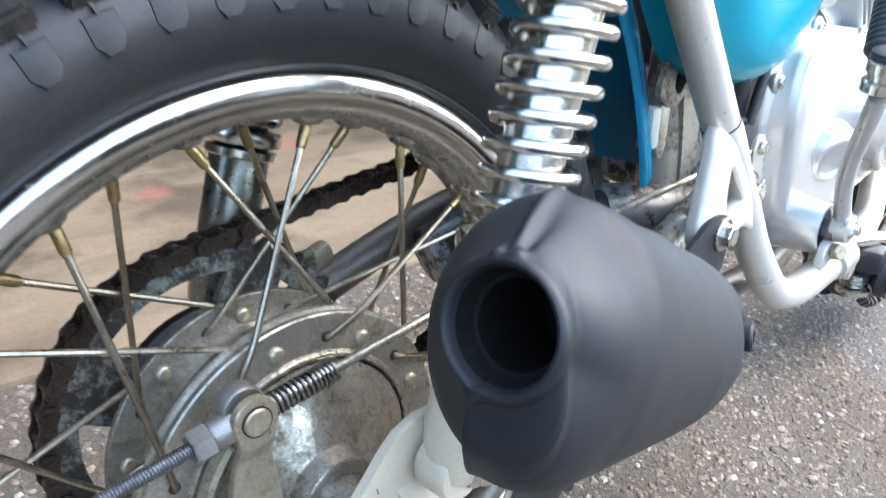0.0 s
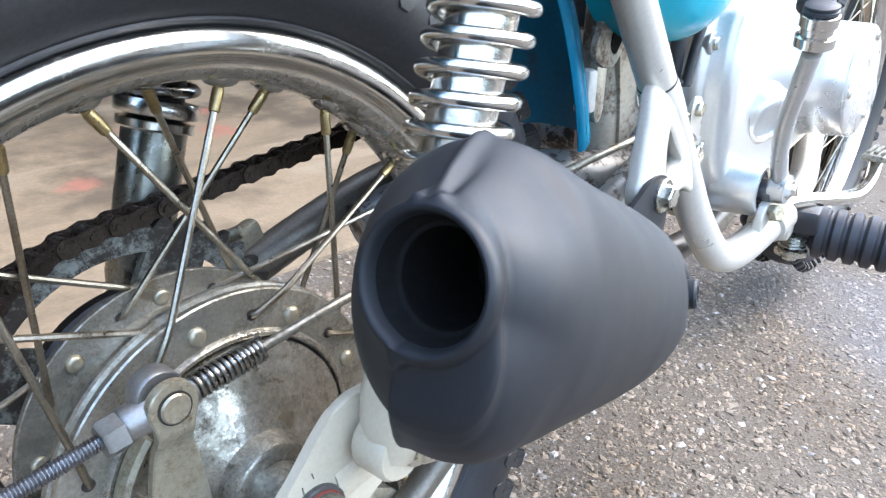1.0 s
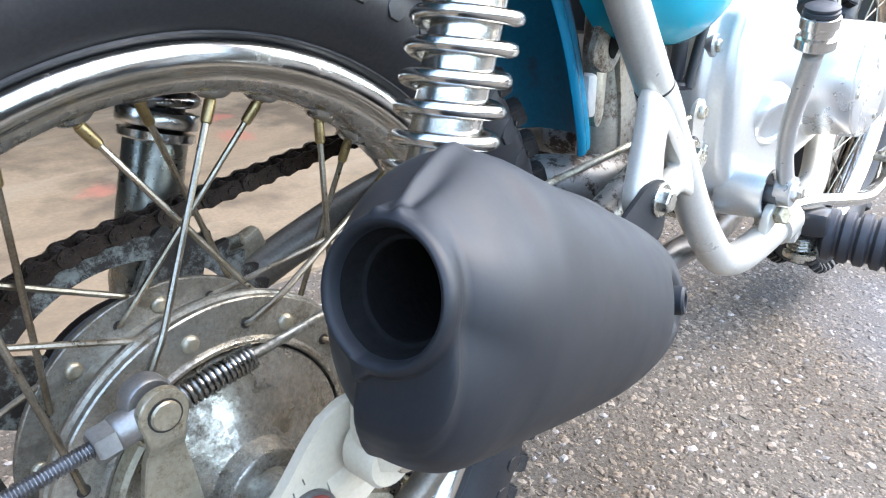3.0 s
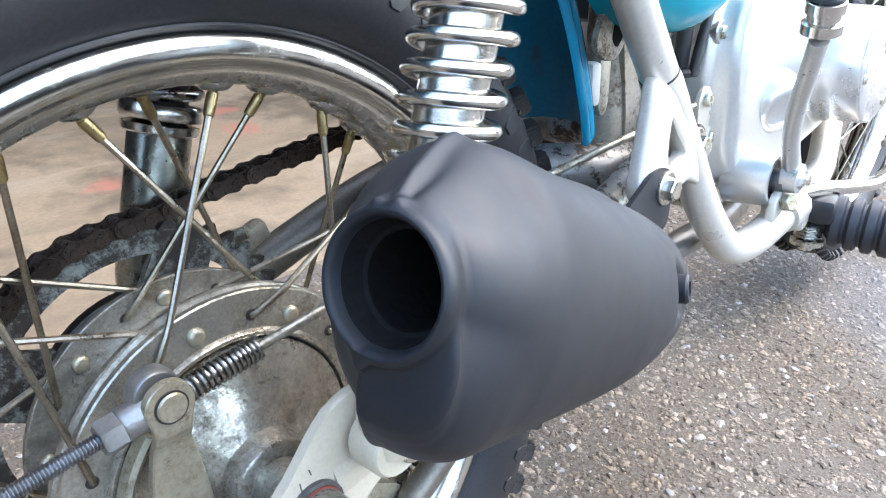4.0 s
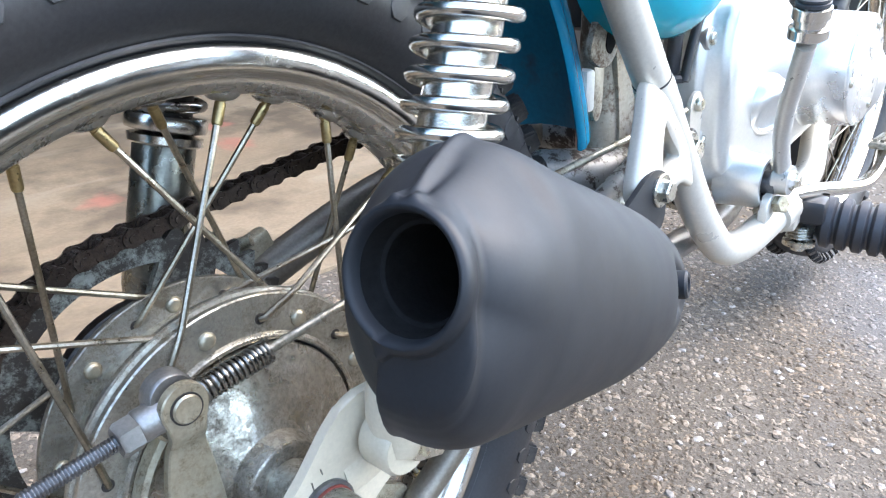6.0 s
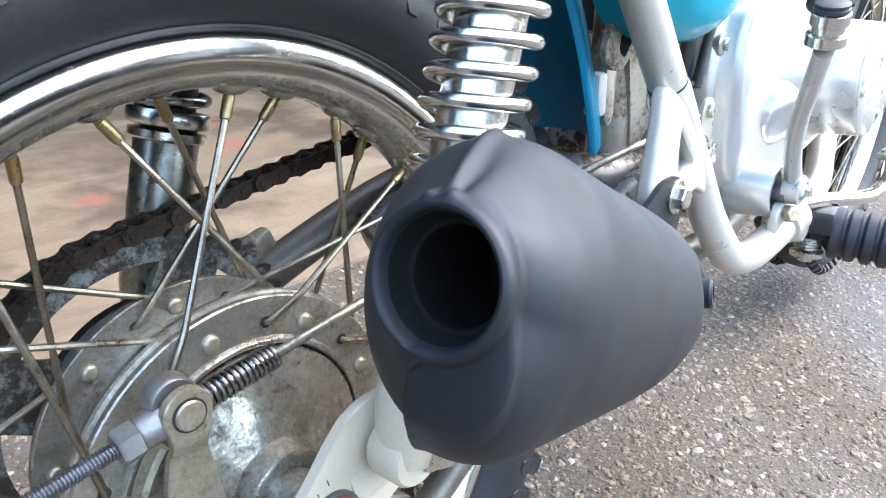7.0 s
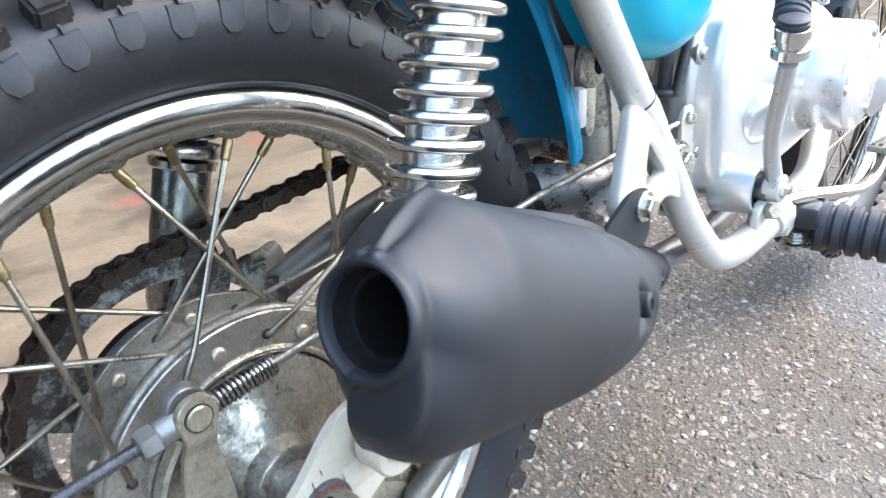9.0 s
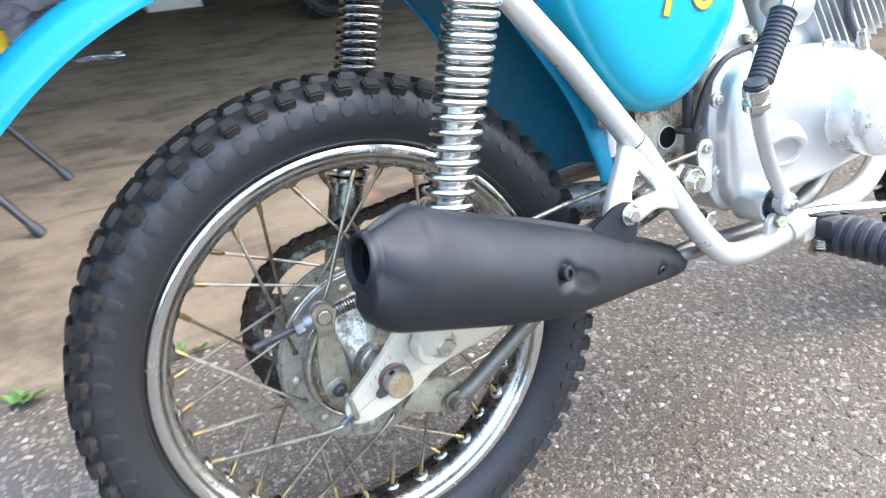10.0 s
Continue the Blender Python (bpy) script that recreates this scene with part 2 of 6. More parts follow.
def add_stain(m, color, centres, spread):
    """Soft stain of another colour round a few places on a material's surface, broken up by noise."""
    nt = m.node_tree
    b = nt.nodes["Principled BSDF"]
    base = b.inputs["Base Color"].links[0].from_socket
    tc = nt.nodes.new("ShaderNodeTexCoord")
    n = nt.nodes.new("ShaderNodeTexNoise")
    n.inputs["Scale"].default_value = 9.0
    n.inputs["Detail"].default_value = 6.0
    nt.links.new(tc.outputs["Object"], n.inputs["Vector"])
    for (cx, cy), rad in centres:
        d = nt.nodes.new("ShaderNodeVectorMath")
        d.operation = 'DISTANCE'
        nt.links.new(tc.outputs["Object"], d.inputs[0])
        d.inputs[1].default_value = (cx, cy, 0.01)
        add = nt.nodes.new("ShaderNodeMath")
        add.operation = 'MULTIPLY_ADD'
        nt.links.new(n.outputs["Fac"], add.inputs[0])
        add.inputs[1].default_value = spread
        nt.links.new(d.outputs["Value"], add.inputs[2])
        r = nt.nodes.new("ShaderNodeMapRange")
        r.inputs["From Min"].default_value = rad + spread * 0.5
        r.inputs["From Max"].default_value = rad + spread * 0.38
        r.inputs["To Max"].default_value = 0.6
        nt.links.new(add.outputs[0], r.inputs["Value"])
        x = nt.nodes.new("ShaderNodeMix")
        x.data_type = 'RGBA'
        nt.links.new(r.outputs["Result"], x.inputs[0])
        nt.links.new(base, x.inputs[6])
        x.inputs[7].default_value = (*color, 1.0)
        base = x.outputs[2]
    nt.links.new(base, b.inputs["Base Color"])


def add_streaks(m, color, scale, stretch, lo, hi, strength):
    """Long drag marks and water lines of another colour, drawn out along one axis."""
    nt = m.node_tree
    b = nt.nodes["Principled BSDF"]
    base = b.inputs["Base Color"].links[0].from_socket
    tc = nt.nodes.new("ShaderNodeTexCoord")
    mp = nt.nodes.new("ShaderNodeMapping")
    mp.inputs["Scale"].default_value = stretch
    mp.inputs["Rotation"].default_value = (0, 0, radians(12))
    n = nt.nodes.new("ShaderNodeTexNoise")
    n.inputs["Scale"].default_value = scale
    n.inputs["Detail"].default_value = 7.0
    n.inputs["Distortion"].default_value = 0.6
    nt.links.new(tc.outputs["Object"], mp.inputs["Vector"])
    nt.links.new(mp.outputs["Vector"], n.inputs["Vector"])
    r = nt.nodes.new("ShaderNodeMapRange")
    r.inputs["From Min"].default_value = lo
    r.inputs["From Max"].default_value = hi
    r.inputs["To Max"].default_value = strength
    nt.links.new(n.outputs["Fac"], r.inputs["Value"])
    x = nt.nodes.new("ShaderNodeMix")
    x.data_type = 'RGBA'
    nt.links.new(r.outputs["Result"], x.inputs[0])
    nt.links.new(base, x.inputs[6])
    x.inputs[7].default_value = (*color, 1.0)
    nt.links.new(x.outputs[2], b.inputs["Base Color"])


add_streaks(M_CONCRETE, (0.065, 0.050, 0.035), 2.2, (0.9, 3.2, 1.0), 0.55, 0.70, 0.75)
add_streaks(M_CONCRETE, (0.30, 0.255, 0.19), 3.1, (0.8, 3.0, 1.0), 0.60, 0.72, 0.5)
add_streaks(M_STONE, (0.20, 0.195, 0.195), 1.6, (1.0, 1.0, 1.0), 0.50, 0.62, 0.6)
add_streaks(M_ASPHALT, (0.11, 0.108, 0.108), 1.6, (1.0, 1.0, 1.0), 0.50, 0.62, 0.6)
add_stain(M_CONCRETE, (0.34, 0.115, 0.085), [((0.73, 1.12), 0.05), ((0.78, 1.30), 0.035), ((0.36, 1.00), 0.03), ((0.62, 1.22), 0.03)], 0.30)
add_stain(M_CONCRETE, (0.055, 0.045, 0.038), [((-0.02, 1.90), 0.02), ((0.05, 2.12), 0.02), ((-0.30, 2.6), 0.05), ((0.5, 2.7), 0.05)], 0.30)
M_DARKCHROME = material("dark chrome", (0.30, 0.29, 0.27), 0.28, 1.0, (0.14, 0.13, 0.11), 0.7, 60, 0.1, 600)
M_LEAF = material("weed leaf", (0.07, 0.15, 0.03), 0.5, 0, (0.12, 0.20, 0.05), 0.6, 60, 0.1, 300, obj_random=0.3)
# plaster made very dark: the gloom of the garage is put into its colour
M_PLASTER = material("plaster with garage shade in its colour", (0.10, 0.09, 0.078), 0.85, 0, (0.07, 0.063, 0.054), 0.8, 3, 0.1, 80, 0.4, 60)
M_BRICKRED = material("brown brick", (0.27, 0.16, 0.11), 0.85, 0, (0.20, 0.12, 0.085), 0.8, 20, 0.2, 150, 0.4, 100, obj_random=0.2)
M_CLOTH = material("mauve grey cloth", (0.34, 0.31, 0.36), 0.9, 0, (0.22, 0.20, 0.25), 0.8, 12, 0.15, 300, 0.5, 150)
M_FOIL = material("crumpled foil", (0.60, 0.60, 0.62), 0.25, 0.9, (0.35, 0.35, 0.37), 0.7, 60, 0.1, 400)
M_DARKBOX = material("dark painted metal", (0.018, 0.018, 0.020), 0.45, 0.1, (0.030, 0.030, 0.030), 0.6, 12, 0.15, 300)


# ---------------------------------------------------------------- mesh helpers
def finish(bm, name, mat, sharp=38.0):
    bmesh.ops.recalc_face_normals(bm, faces=bm.faces)
    me = bpy.data.meshes.new(name)
    bm.to_mesh(me)
    bm.free()
    me.shade_smooth()
    me.set_sharp_from_angle(angle=radians(sharp))
    me.materials.append(mat)
    return me


def part(name, bm, mat, parent=None, label="", sharp=38.0):
    """One mesh object under a thing or a part; the bmesh is in the thing's own space."""
    ob = new(name, finish(bm, name, mat, sharp))
    if parent is not None:
        ob.parent = parent
    if label:
        ob["label"] = label
    return ob


def piece(name, me, m, parent, label=""):
    ob = new(name, me)
    ob.parent = parent
    ob.matrix_basis = m
    if label:
        ob["label"] = label
    return ob


def basis(z_dir, x_hint=(0, 0, 1)):
    z = Vector(z_dir).normalized()
    x = Vector(x_hint)
    if abs(x.normalized().dot(z)) > 0.98:
        x = Vector((1, 0, 0))
    y = z.cross(x).normalized()
    x = y.cross(z).normalized()
    return Matrix((x, y, z)).transposed()


def place(origin, z_dir, x_hint=(0, 0, 1)):
    return Matrix.Translation(Vector(origin)) @ basis(z_dir, x_hint).to_4x4()


def smooth_path(pts, n=8):
    """Catmull-Rom through the points."""
    p = [Vector(q) for q in pts]
    p = [p[0] * 2 - p[1]] + p + [p[-1] * 2 - p[-2]]
    out = []
    for i in range(1, len(p) - 2):
        for k in range(n):
            t = k / n
            a, b, c, d = p[i - 1], p[i], p[i + 1], p[i + 2]
            out.append(0.5 * ((2 * b) + (c - a) * t + (2 * a - 5 * b + 4 * c - d) * t * t + (3 * b - a - 3 * c + d) * t ** 3))
    out.append(p[-2])
    return out


def loft(bm, rings, cap=True, closed=False):
    n = len(rings[0])
    vs = [[bm.verts.new(v) for v in r] for r in rings]
    m = len(vs)
    for i in range(m if closed else m - 1):
        a, b = vs[i], vs[(i + 1) % m]
        for j in range(n):
            bm.faces.new((a[j], a[(j + 1) % n], b[(j + 1) % n], b[j]))
    if cap and not closed:
        bm.faces.new(vs[0])
        bm.faces.new(vs[-1])
    return vs


def tube(bm, pts, r, segs=12, cap=True, flat=1.0, hint=(0, 0, 1)):
    """A round bar along the points; r: one radius or one for each point; flat squeezes it across the hint."""
    pts = [Vector(p) for p in pts]
    rings = []
    up = None
    for i, p in enumerate(pts):
        d = (pts[min(i + 1, len(pts) - 1)] - pts[max(i - 1, 0)]).normalized()
        if up is None:
            up = Vector(hint)
            if abs(up.dot(d)) > 0.97:
                up = Vector((1, 0, 0))
        x = d.cross(up).normalized()
        up = x.cross(d).normalized()
        rad = r[i] if isinstance(r, (list, tuple)) else r
        rings.append([p + rad * (math.cos(a) * x + flat * math.sin(a) * up) for a in (2 * math.pi * k / segs for k in range(segs))])
    loft(bm, rings, cap)


def lathe(bm, profile, m=None, segs=48, closed=False):
    """Profile of (radius, height) turned round the local z axis and laid at m."""
    m = m or Matrix()
    rings = []
    for r, h in profile:
        rings.append([m @ Vector((r * math.cos(a), r * math.sin(a), h)) for a in (2 * math.pi * k / segs for k in range(segs))])
    loft(bm, rings, cap=not closed, closed=closed)


AXLE = Matrix.Rotation(radians(90), 4, 'X')   # local +z becomes bike -y, the near side


def lathe_axle(bm, profile, segs=96, closed=False, at=(0, 0, 0)):
    """Profile of (radius, y) turned round a line along y."""
    rings = []
    for r, y in profile:
        rings.append([Vector((at[0] + r * math.sin(a), at[1] + y, at[2] + r * math.cos(a))) for a in (2 * math.pi * k / segs for k in range(segs))])
    loft(bm, rings, cap=not closed, closed=closed)


def box(bm, size, m=None, bevel=0.0, segs=2):
    r = bmesh.ops.create_cube(bm, size=1.0, matrix=(m or Matrix()) @ Matrix.Diagonal((*size, 1)))
    if bevel:
        es = list({e for v in r["verts"] for e in v.link_edges})
        bmesh.ops.bevel(bm, geom=es, offset=bevel, segments=segs, affect='EDGES', profile=0.5)


def prism(bm, outline, y0, y1, bevel=0.0, segs=2, m=None):
    """An outline of (x, z) made solid between two y."""
    m = m or Matrix()
    a = [bm.verts.new(m @ Vector((x, y0, z))) for x, z in outline]
    b = [bm.verts.new(m @ Vector((x, y1, z))) for x, z in outline]
    n = len(a)
    f = [bm.faces.new(a), bm.faces.new(b)]
    for i in range(n):
        bm.faces.new((a[i], a[(i + 1) % n], b[(i + 1) % n], b[i]))
    if bevel:
        es = [e for face in f for e in face.edges]
        bmesh.ops.bevel(bm, geom=es, offset=bevel, segments=segs, affect='EDGES', profile=0.5)


def rounded(pts, r=0.006, n=4):
    """An outline with its corners rounded."""
    out = []
    k = len(pts)
    for i in range(k):
        p, a, b = Vector(pts[i]), Vector(pts[i - 1]), Vector(pts[(i + 1) % k])
        da, db = (a - p), (b - p)
        q = min(r, da.length * 0.45, db.length * 0.45)
        s, e = p + da.normalized() * q, p + db.normalized() * q
        for j in range(n + 1):
            t = j / n
            out.append(tuple((1 - t) ** 2 * s + 2 * t * (1 - t) * p + t * t * e))
    return out


def hex_bolt(bm, at, z_dir, r=0.006, h=0.005, washer=0.0, turn=0.0):
    m = place(at, z_dir)
    base = 0.0
    if washer:
        lathe(bm, [(washer, 0), (washer, 0.0012), (washer - 0.0006, 0.0018)], m, 28)
        base = 0.0016
    rings = []
    for rr, hh in ((r, base), (r, base + h * 0.85), (r * 0.86, base + h)):
        rings.append([m @ Vector((rr * math.cos(a), rr * math.sin(a), hh)) for a in (turn + 2 * math.pi * k / 6 for k in range(6))])
    loft(bm, rings)


def screw_head(bm, at, z_dir, r=0.0045, h=0.003):
    m = place(at, z_dir)
    lathe(bm, [(r, 0), (r, h * 0.6), (r * 0.8, h), (r * 0.35, h), (r * 0.3, h * 0.5)], m, 18)


def coil(bm, axis_pts, radius, wire, z_list, segs=10, per_turn=20):
    """A spring along a straight axis; z_list gives the distance along the axis at which each turn begins."""
    a, b = Vector(axis_pts[0]), Vector(axis_pts[1])
    m = place(a, b - a)
    pts = []
    for i in range(len(z_list) - 1):
        for k in range(per_turn):
            t = k / per_turn
            th = 2 * math.pi * t
            pts.append(m @ Vector((radius * math.cos(th), radius * math.sin(th), z_list[i] + (z_list[i + 1] - z_list[i]) * t)))
    pts.append(m @ Vector((radius, 0, z_list[-1])))
    tube(bm, pts, wire, segs)


# ---------------------------------------------------------------- setting
def slab(name, x0, x1, y0, y1, z0, z1, mat, label, category, kind="structure", nx=1, ny=1):
    bm = bmesh.new()
    box(bm, (x1 - x0, y1 - y0, z1 - z0), Matrix.Translation(((x0 + x1) / 2, (y0 + y1) / 2, (z0 + z1) / 2)))
    ob = new(name, finish(bm, name, mat))
    return tagged(ob, label, category, kind=kind)


SLAB_Y, SLAB_Z = 0.518, 0.008
bm = bmesh.new()
grid = bmesh.ops.create_grid(bm, x_segments=2, y_segments=2, size=60.0)
ground = tagged(new("ground", finish(bm, "ground", M_ASPHALT)), "weathered grey-brown asphalt yard with exposed pebbles", "ground", kind="structure")


def rough_edge_slab():
    """Concrete floor with a worn, uneven front edge."""
    bm = bmesh.new()
    rng = random.Random(4)
    xs = [-4.0 + 0.05 * i for i in range(201)]
    front = [SLAB_Y + 0.006 * noise.noise((x * 3, 0, 0)) + 0.004 * noise.noise((x * 17, 3, 0)) for x in xs]
    low = [bm.verts.new((x, y - 0.004, -0.01)) for x, y in zip(xs, front)]
    lip = [bm.verts.new((x, y, SLAB_Z * 0.6)) for x, y in zip(xs, front)]
    top = [bm.verts.new((x, y + 0.012, SLAB_Z + 0.001 * rng.random())) for x, y in zip(xs, front)]
    back = [bm.verts.new((x, 8.0, SLAB_Z)) for x in xs]
    for rows in ((low, lip), (lip, top), (top, back)):
        for i in range(len(xs) - 1):
            bm.faces.new((rows[0][i], rows[0][i + 1], rows[1][i + 1], rows[1][i]))
    return tagged(new("floor", finish(bm, "floor", M_CONCRETE)), "stained brown-grey concrete garage floor", "floor", kind="structure")


rough_edge_slab()
slab("wall_north", -4.2, 6.2, 8.0, 8.2, 0, 2.9, M_PLASTER, "plastered back wall of the garage, shade in its colour", "wall")
slab("wall_west", -4.2, -4.0, 0.95, 8.0, 0, 2.9, M_PLASTER, "plastered side wall of the garage, shade in its colour", "wall")
slab("wall_east", 6.0, 6.2, 0.95, 8.0, 0, 2.9, M_PLASTER, "plastered side wall of the garage, shade in its colour", "wall")
# ceiling out of view, added to keep the sky off the floor
slab("ceiling", -4.2, 6.2, 0.95, 8.2, 2.0, 2.2, M_PLASTER, "unseen garage ceiling added to shade the floor", "ceiling")
# two unseen walls, added to block low sky light and darken reflections
slab("wall_yard_west", -3.0, -2.8, -5.2, 0.75, 0, 1.2, M_PLASTER, "unseen plain wall added to block low sky", "wall")
slab("wall_yard_south", -3.0, 7.3, -5.4, -5.2, 0, 1.2, M_PLASTER, "unseen plain wall added to block low sky", "wall")
# beam out of view; its height sets how far light reaches over the slab
slab("lintel", -4.2, 6.2, 0.75, 0.95, 1.62, 2.4, M_PLASTER, "unseen beam added to keep light off the garage floor", "beam")


# ---------------------------------------------------------------- loose aggregate in the asphalt surface
def stones(name, count, area, size, mat, seed, label, lift=0.35):
    rng = np.random.default_rng(seed)
    base = [(0, 0, 1), (0.85, 0, 0.45), (0.26, 0.8, 0.5), (-0.7, 0.5, 0.42), (-0.7, -0.5, 0.5), (0.26, -0.8, 0.42),
            (1, 0.1, -0.3), (0.3, 0.95, -0.3), (-0.85, 0.6, -0.3), (-0.85, -0.6, -0.3), (0.3, -0.95, -0.3)]
    tri_f = [(0, 1, 2), (0, 2, 3), (0, 3, 4), (0, 4, 5), (0, 5, 1)]
    quad_f = [(1, 6, 7, 2), (2, 7, 8, 3), (3, 8, 9, 4), (4, 9, 10, 5), (5, 10, 6, 1)]
    base = np.array(base)
    verts, faces = [], []
    x0, x1, y0, y1 = area
    for i in range(count):
        s = size[0] + (size[1] - size[0]) * rng.random() ** 2.2
        a = rng.random() * 6.283
        c, sn = math.cos(a), math.sin(a)
        v = base * (1 + 0.35 * (rng.random((11, 3)) - 0.5)) * (s, s * (0.55 + 0.4 * rng.random()), s * 0.5)
        tilt = (rng.random(2) - 0.5) * 0.6
        z = v[:, 2] + v[:, 0] * tilt[0] + v[:, 1] * tilt[1]
        x = x0 + (x1 - x0) * rng.random() + v[:, 0] * c - v[:, 1] * sn
        y = y0 + (y1 - y0) * rng.random() + v[:, 0] * sn + v[:, 1] * c
        k = 11 * i
        verts.extend(zip(x, y, z - s * lift * 0.5))
        faces.extend([tuple(k + j for j in f) for f in tri_f + quad_f])
    me = bpy.data.meshes.new(name)
    me.from_pydata(verts, [], faces)
    me.materials.append(mat)
    return tagged(new(name, me), label, "gravel", kind="stuff")


stones("asphalt_aggregate", 30000, (-0.55, 1.5, -0.42, 0.512), (0.0018, 0.0075), M_STONE, 11, "brown-grey pebbles set in worn asphalt")
stones("pale_aggregate", 3600, (-0.55, 1.6, -0.42, 0.512), (0.0016, 0.0068), M_STONE_L, 12, "pale grey and white pebbles set in worn asphalt", 0.2)
stones("fine_aggregate", 46000, (-0.30, 1.10, -0.42, 0.30), (0.0010, 0.0036), M_STONE, 14, "small brown-grey grains set in worn asphalt", 0.25)
stones("far_aggregate", 9000, (1.5, 3.6, -1.2, 0.512), (0.003, 0.008), M_STONE, 13, "brown-grey pebbles set in worn asphalt farther off")


def weed(x, y, seed, n=9, size=0.022):
    rng = random.Random(seed)
    root = new("weed")
    root.location = (x, y, 0.004)
    tagged(root, "small green weed in the crack along the concrete edge", "weed", group="weeds along the slab")
    for i in range(n):
        bm = bmesh.new()
        a = rng.random() * 6.283
        ln = size * (0.6 + 0.7 * rng.random())
        w = ln * 0.22
        d = Vector((math.cos(a), math.sin(a), 0))
        s = Vector((-d.y, d.x, 0))
        prev = None
        for k in range(5):
            t = k / 4
            p = d * ln * t + Vector((0, 0, ln * (1.0 * t - 0.5 * t * t)))
            ww = w * math.sin(math.pi * min(0.98, 0.12 + 0.86 * t))
            row = [bm.verts.new(p - s * ww), bm.verts.new(p - Vector((0, 0, ww * 0.4))), bm.verts.new(p + s * ww)]
            if prev:
                bm.faces.new((prev[0], prev[1], row[1], row[0]))
                bm.faces.new((prev[1], prev[2], row[2], row[1]))
            prev = row
        part("leaf", bm, M_LEAF, root)
    return root


weed(-0.132, 0.510, 1, 9, 0.018)
weed(-0.342, 0.510, 2, 13, 0.024)
weed(-0.362, 0.512, 3, 8, 0.022)
weed(-0.10, 0.512, 5, 7, 0.016)


# ---------------------------------------------------------------- things in the garage
def stool():
    """Black folding stool of which the splayed tube legs show."""
    root = new("stool")
    root.location = (-0.642, 1.659, SLAB_Z)
    tagged(root, "black tubular metal stool with rubber feet", "stool")
    feet = [(0.40, -0.06), (0.326, -0.466), (-0.30, -0.05), (-0.30, -0.45)]
    tops = [(0.10, 0.10), (0.05, -0.32), (-0.1, 0.05), (-0.1, -0.35)]
    for (fx, fy), (tx, ty) in zip(feet, tops):
        bm = bmesh.new()
        tube(bm, [(fx, fy, 0.006), (tx, ty, 0.42)], 0.0098, 12)
        leg = part("leg", bm, M_DARKBOX, root)
        bm = bmesh.new()
        d = (Vector((tx, ty, 0.42)) - Vector((fx, fy, 0.0))).normalized()
        p = Vector((fx, fy, 0.006))
        tube(bm, [p - d * 0.004, p + d * 0.004, p + d * 0.032], [0.0115, 0.0128, 0.0122], 14)
        part("rubber_foot", bm, M_BLKRUB, leg, "black rubber foot cap")
    bm = bmesh.new()
    box(bm, (0.34, 0.55, 0.03), Matrix.Translation((0.02, -0.16, 0.43)), 0.012)
    part("seat", bm, M_DARKBOX, root)
    return root


stool()


def crumpled(name, at, size, mat, label, category, seed, squash=0.6):
    bm = bmesh.new()
    bmesh.ops.create_icosphere(bm, subdivisions=4, radius=1.0)
    off = Vector((seed * 7.3, seed * 1.7, 0))
    for v in bm.verts:
        n1 = noise.noise(v.co * 1.6 + off) * 0.45 + noise.noise(v.co * 4.5 + off) * 0.22 + abs(noise.noise(v.co * 9 + off)) * 0.12
        v.co *= 1 + n1
        v.co.z *= squash
        v.co = Vector((v.co.x * size[0], v.co.y * size[1], v.co.z * size[2]))
    lo = min(v.co.z for v in bm.verts)
    cut = lo + 0.25 * size[2]
    for v in bm.verts:
        v.co.z = max(v.co.z, cut) - cut
    ob = new(name, finish(bm, name, mat, 25))
    ob.location = at
    return tagged(ob, label, category)


crumpled("crumpled_cloth", (-0.52, 5.3, SLAB_Z), (0.40, 0.30, 0.40), M_CLOTH, "crumpled mauve-grey cloth heaped on the garage floor", "cloth", 1)
crumpled("foil_scrap", (-0.02, 3.75, SLAB_Z), (0.13, 0.07, 0.03), M_FOIL, "crumpled shiny plastic scrap on the concrete", "litter", 2)
crumpled("foil_bundle", (-0.16, 5.0, SLAB_Z), (0.10, 0.09, 0.16), M_FOIL, "shiny metal bundle beside the rags", "scrap metal", 3)


def paint_tin():
    root = new("paint_tin")
    root.location = (-0.50, 4.6, SLAB_Z)
    tagged(root, "yellow tin on the garage floor beside the rags", "tin")
    bm = bmesh.new()
    lathe(bm, [(0.055, 0), (0.057, 0.004), (0.055, 0.01), (0.055, 0.12), (0.057, 0.126)], None, 28)
    part("body", bm, M_YELLOW, root)
    bm = bmesh.new()
    lathe(bm, [(0.056, 0.126), (0.056, 0.131), (0.048, 0.131), (0.046, 0.127)], None, 28)
    part("lid", bm, M_GREYSTEEL, root, "grey metal lid")


paint_tin()


def workbench(x, y, w, d, h, label):
    root = new("workbench")
    root.location = (x, y, SLAB_Z)
    tagged(root, label, "workbench", group="garage benches")
    bm = bmesh.new()
    box(bm, (w, d, 0.05), Matrix.Translation((0, 0, h)), 0.006)
    part("top", bm, M_DARKBOX, root)
    bm = bmesh.new()
    box(bm, (w - 0.16, d - 0.1, 0.03), Matrix.Translation((0, 0, 0.14)), 0.004)
    part("shelf", bm, M_DARKBOX, root)
    for sx in (-1, 1):
        for sy in (-1, 1):
            bm = bmesh.new()
            box(bm, (0.06, 0.06, h - 0.02), Matrix.Translation((sx * (w / 2 - 0.05), sy * (d / 2 - 0.05), (h - 0.02) / 2)), 0.004)
            part("leg", bm, M_DARKBOX, root)
    bm = bmesh.new()
    box(bm, (w, 0.03, h - 0.2), Matrix.Translation((0, d / 2 - 0.02, h / 2 + 0.05)), 0.003)
    part("back_panel", bm, M_DARKBOX, root)
    return root


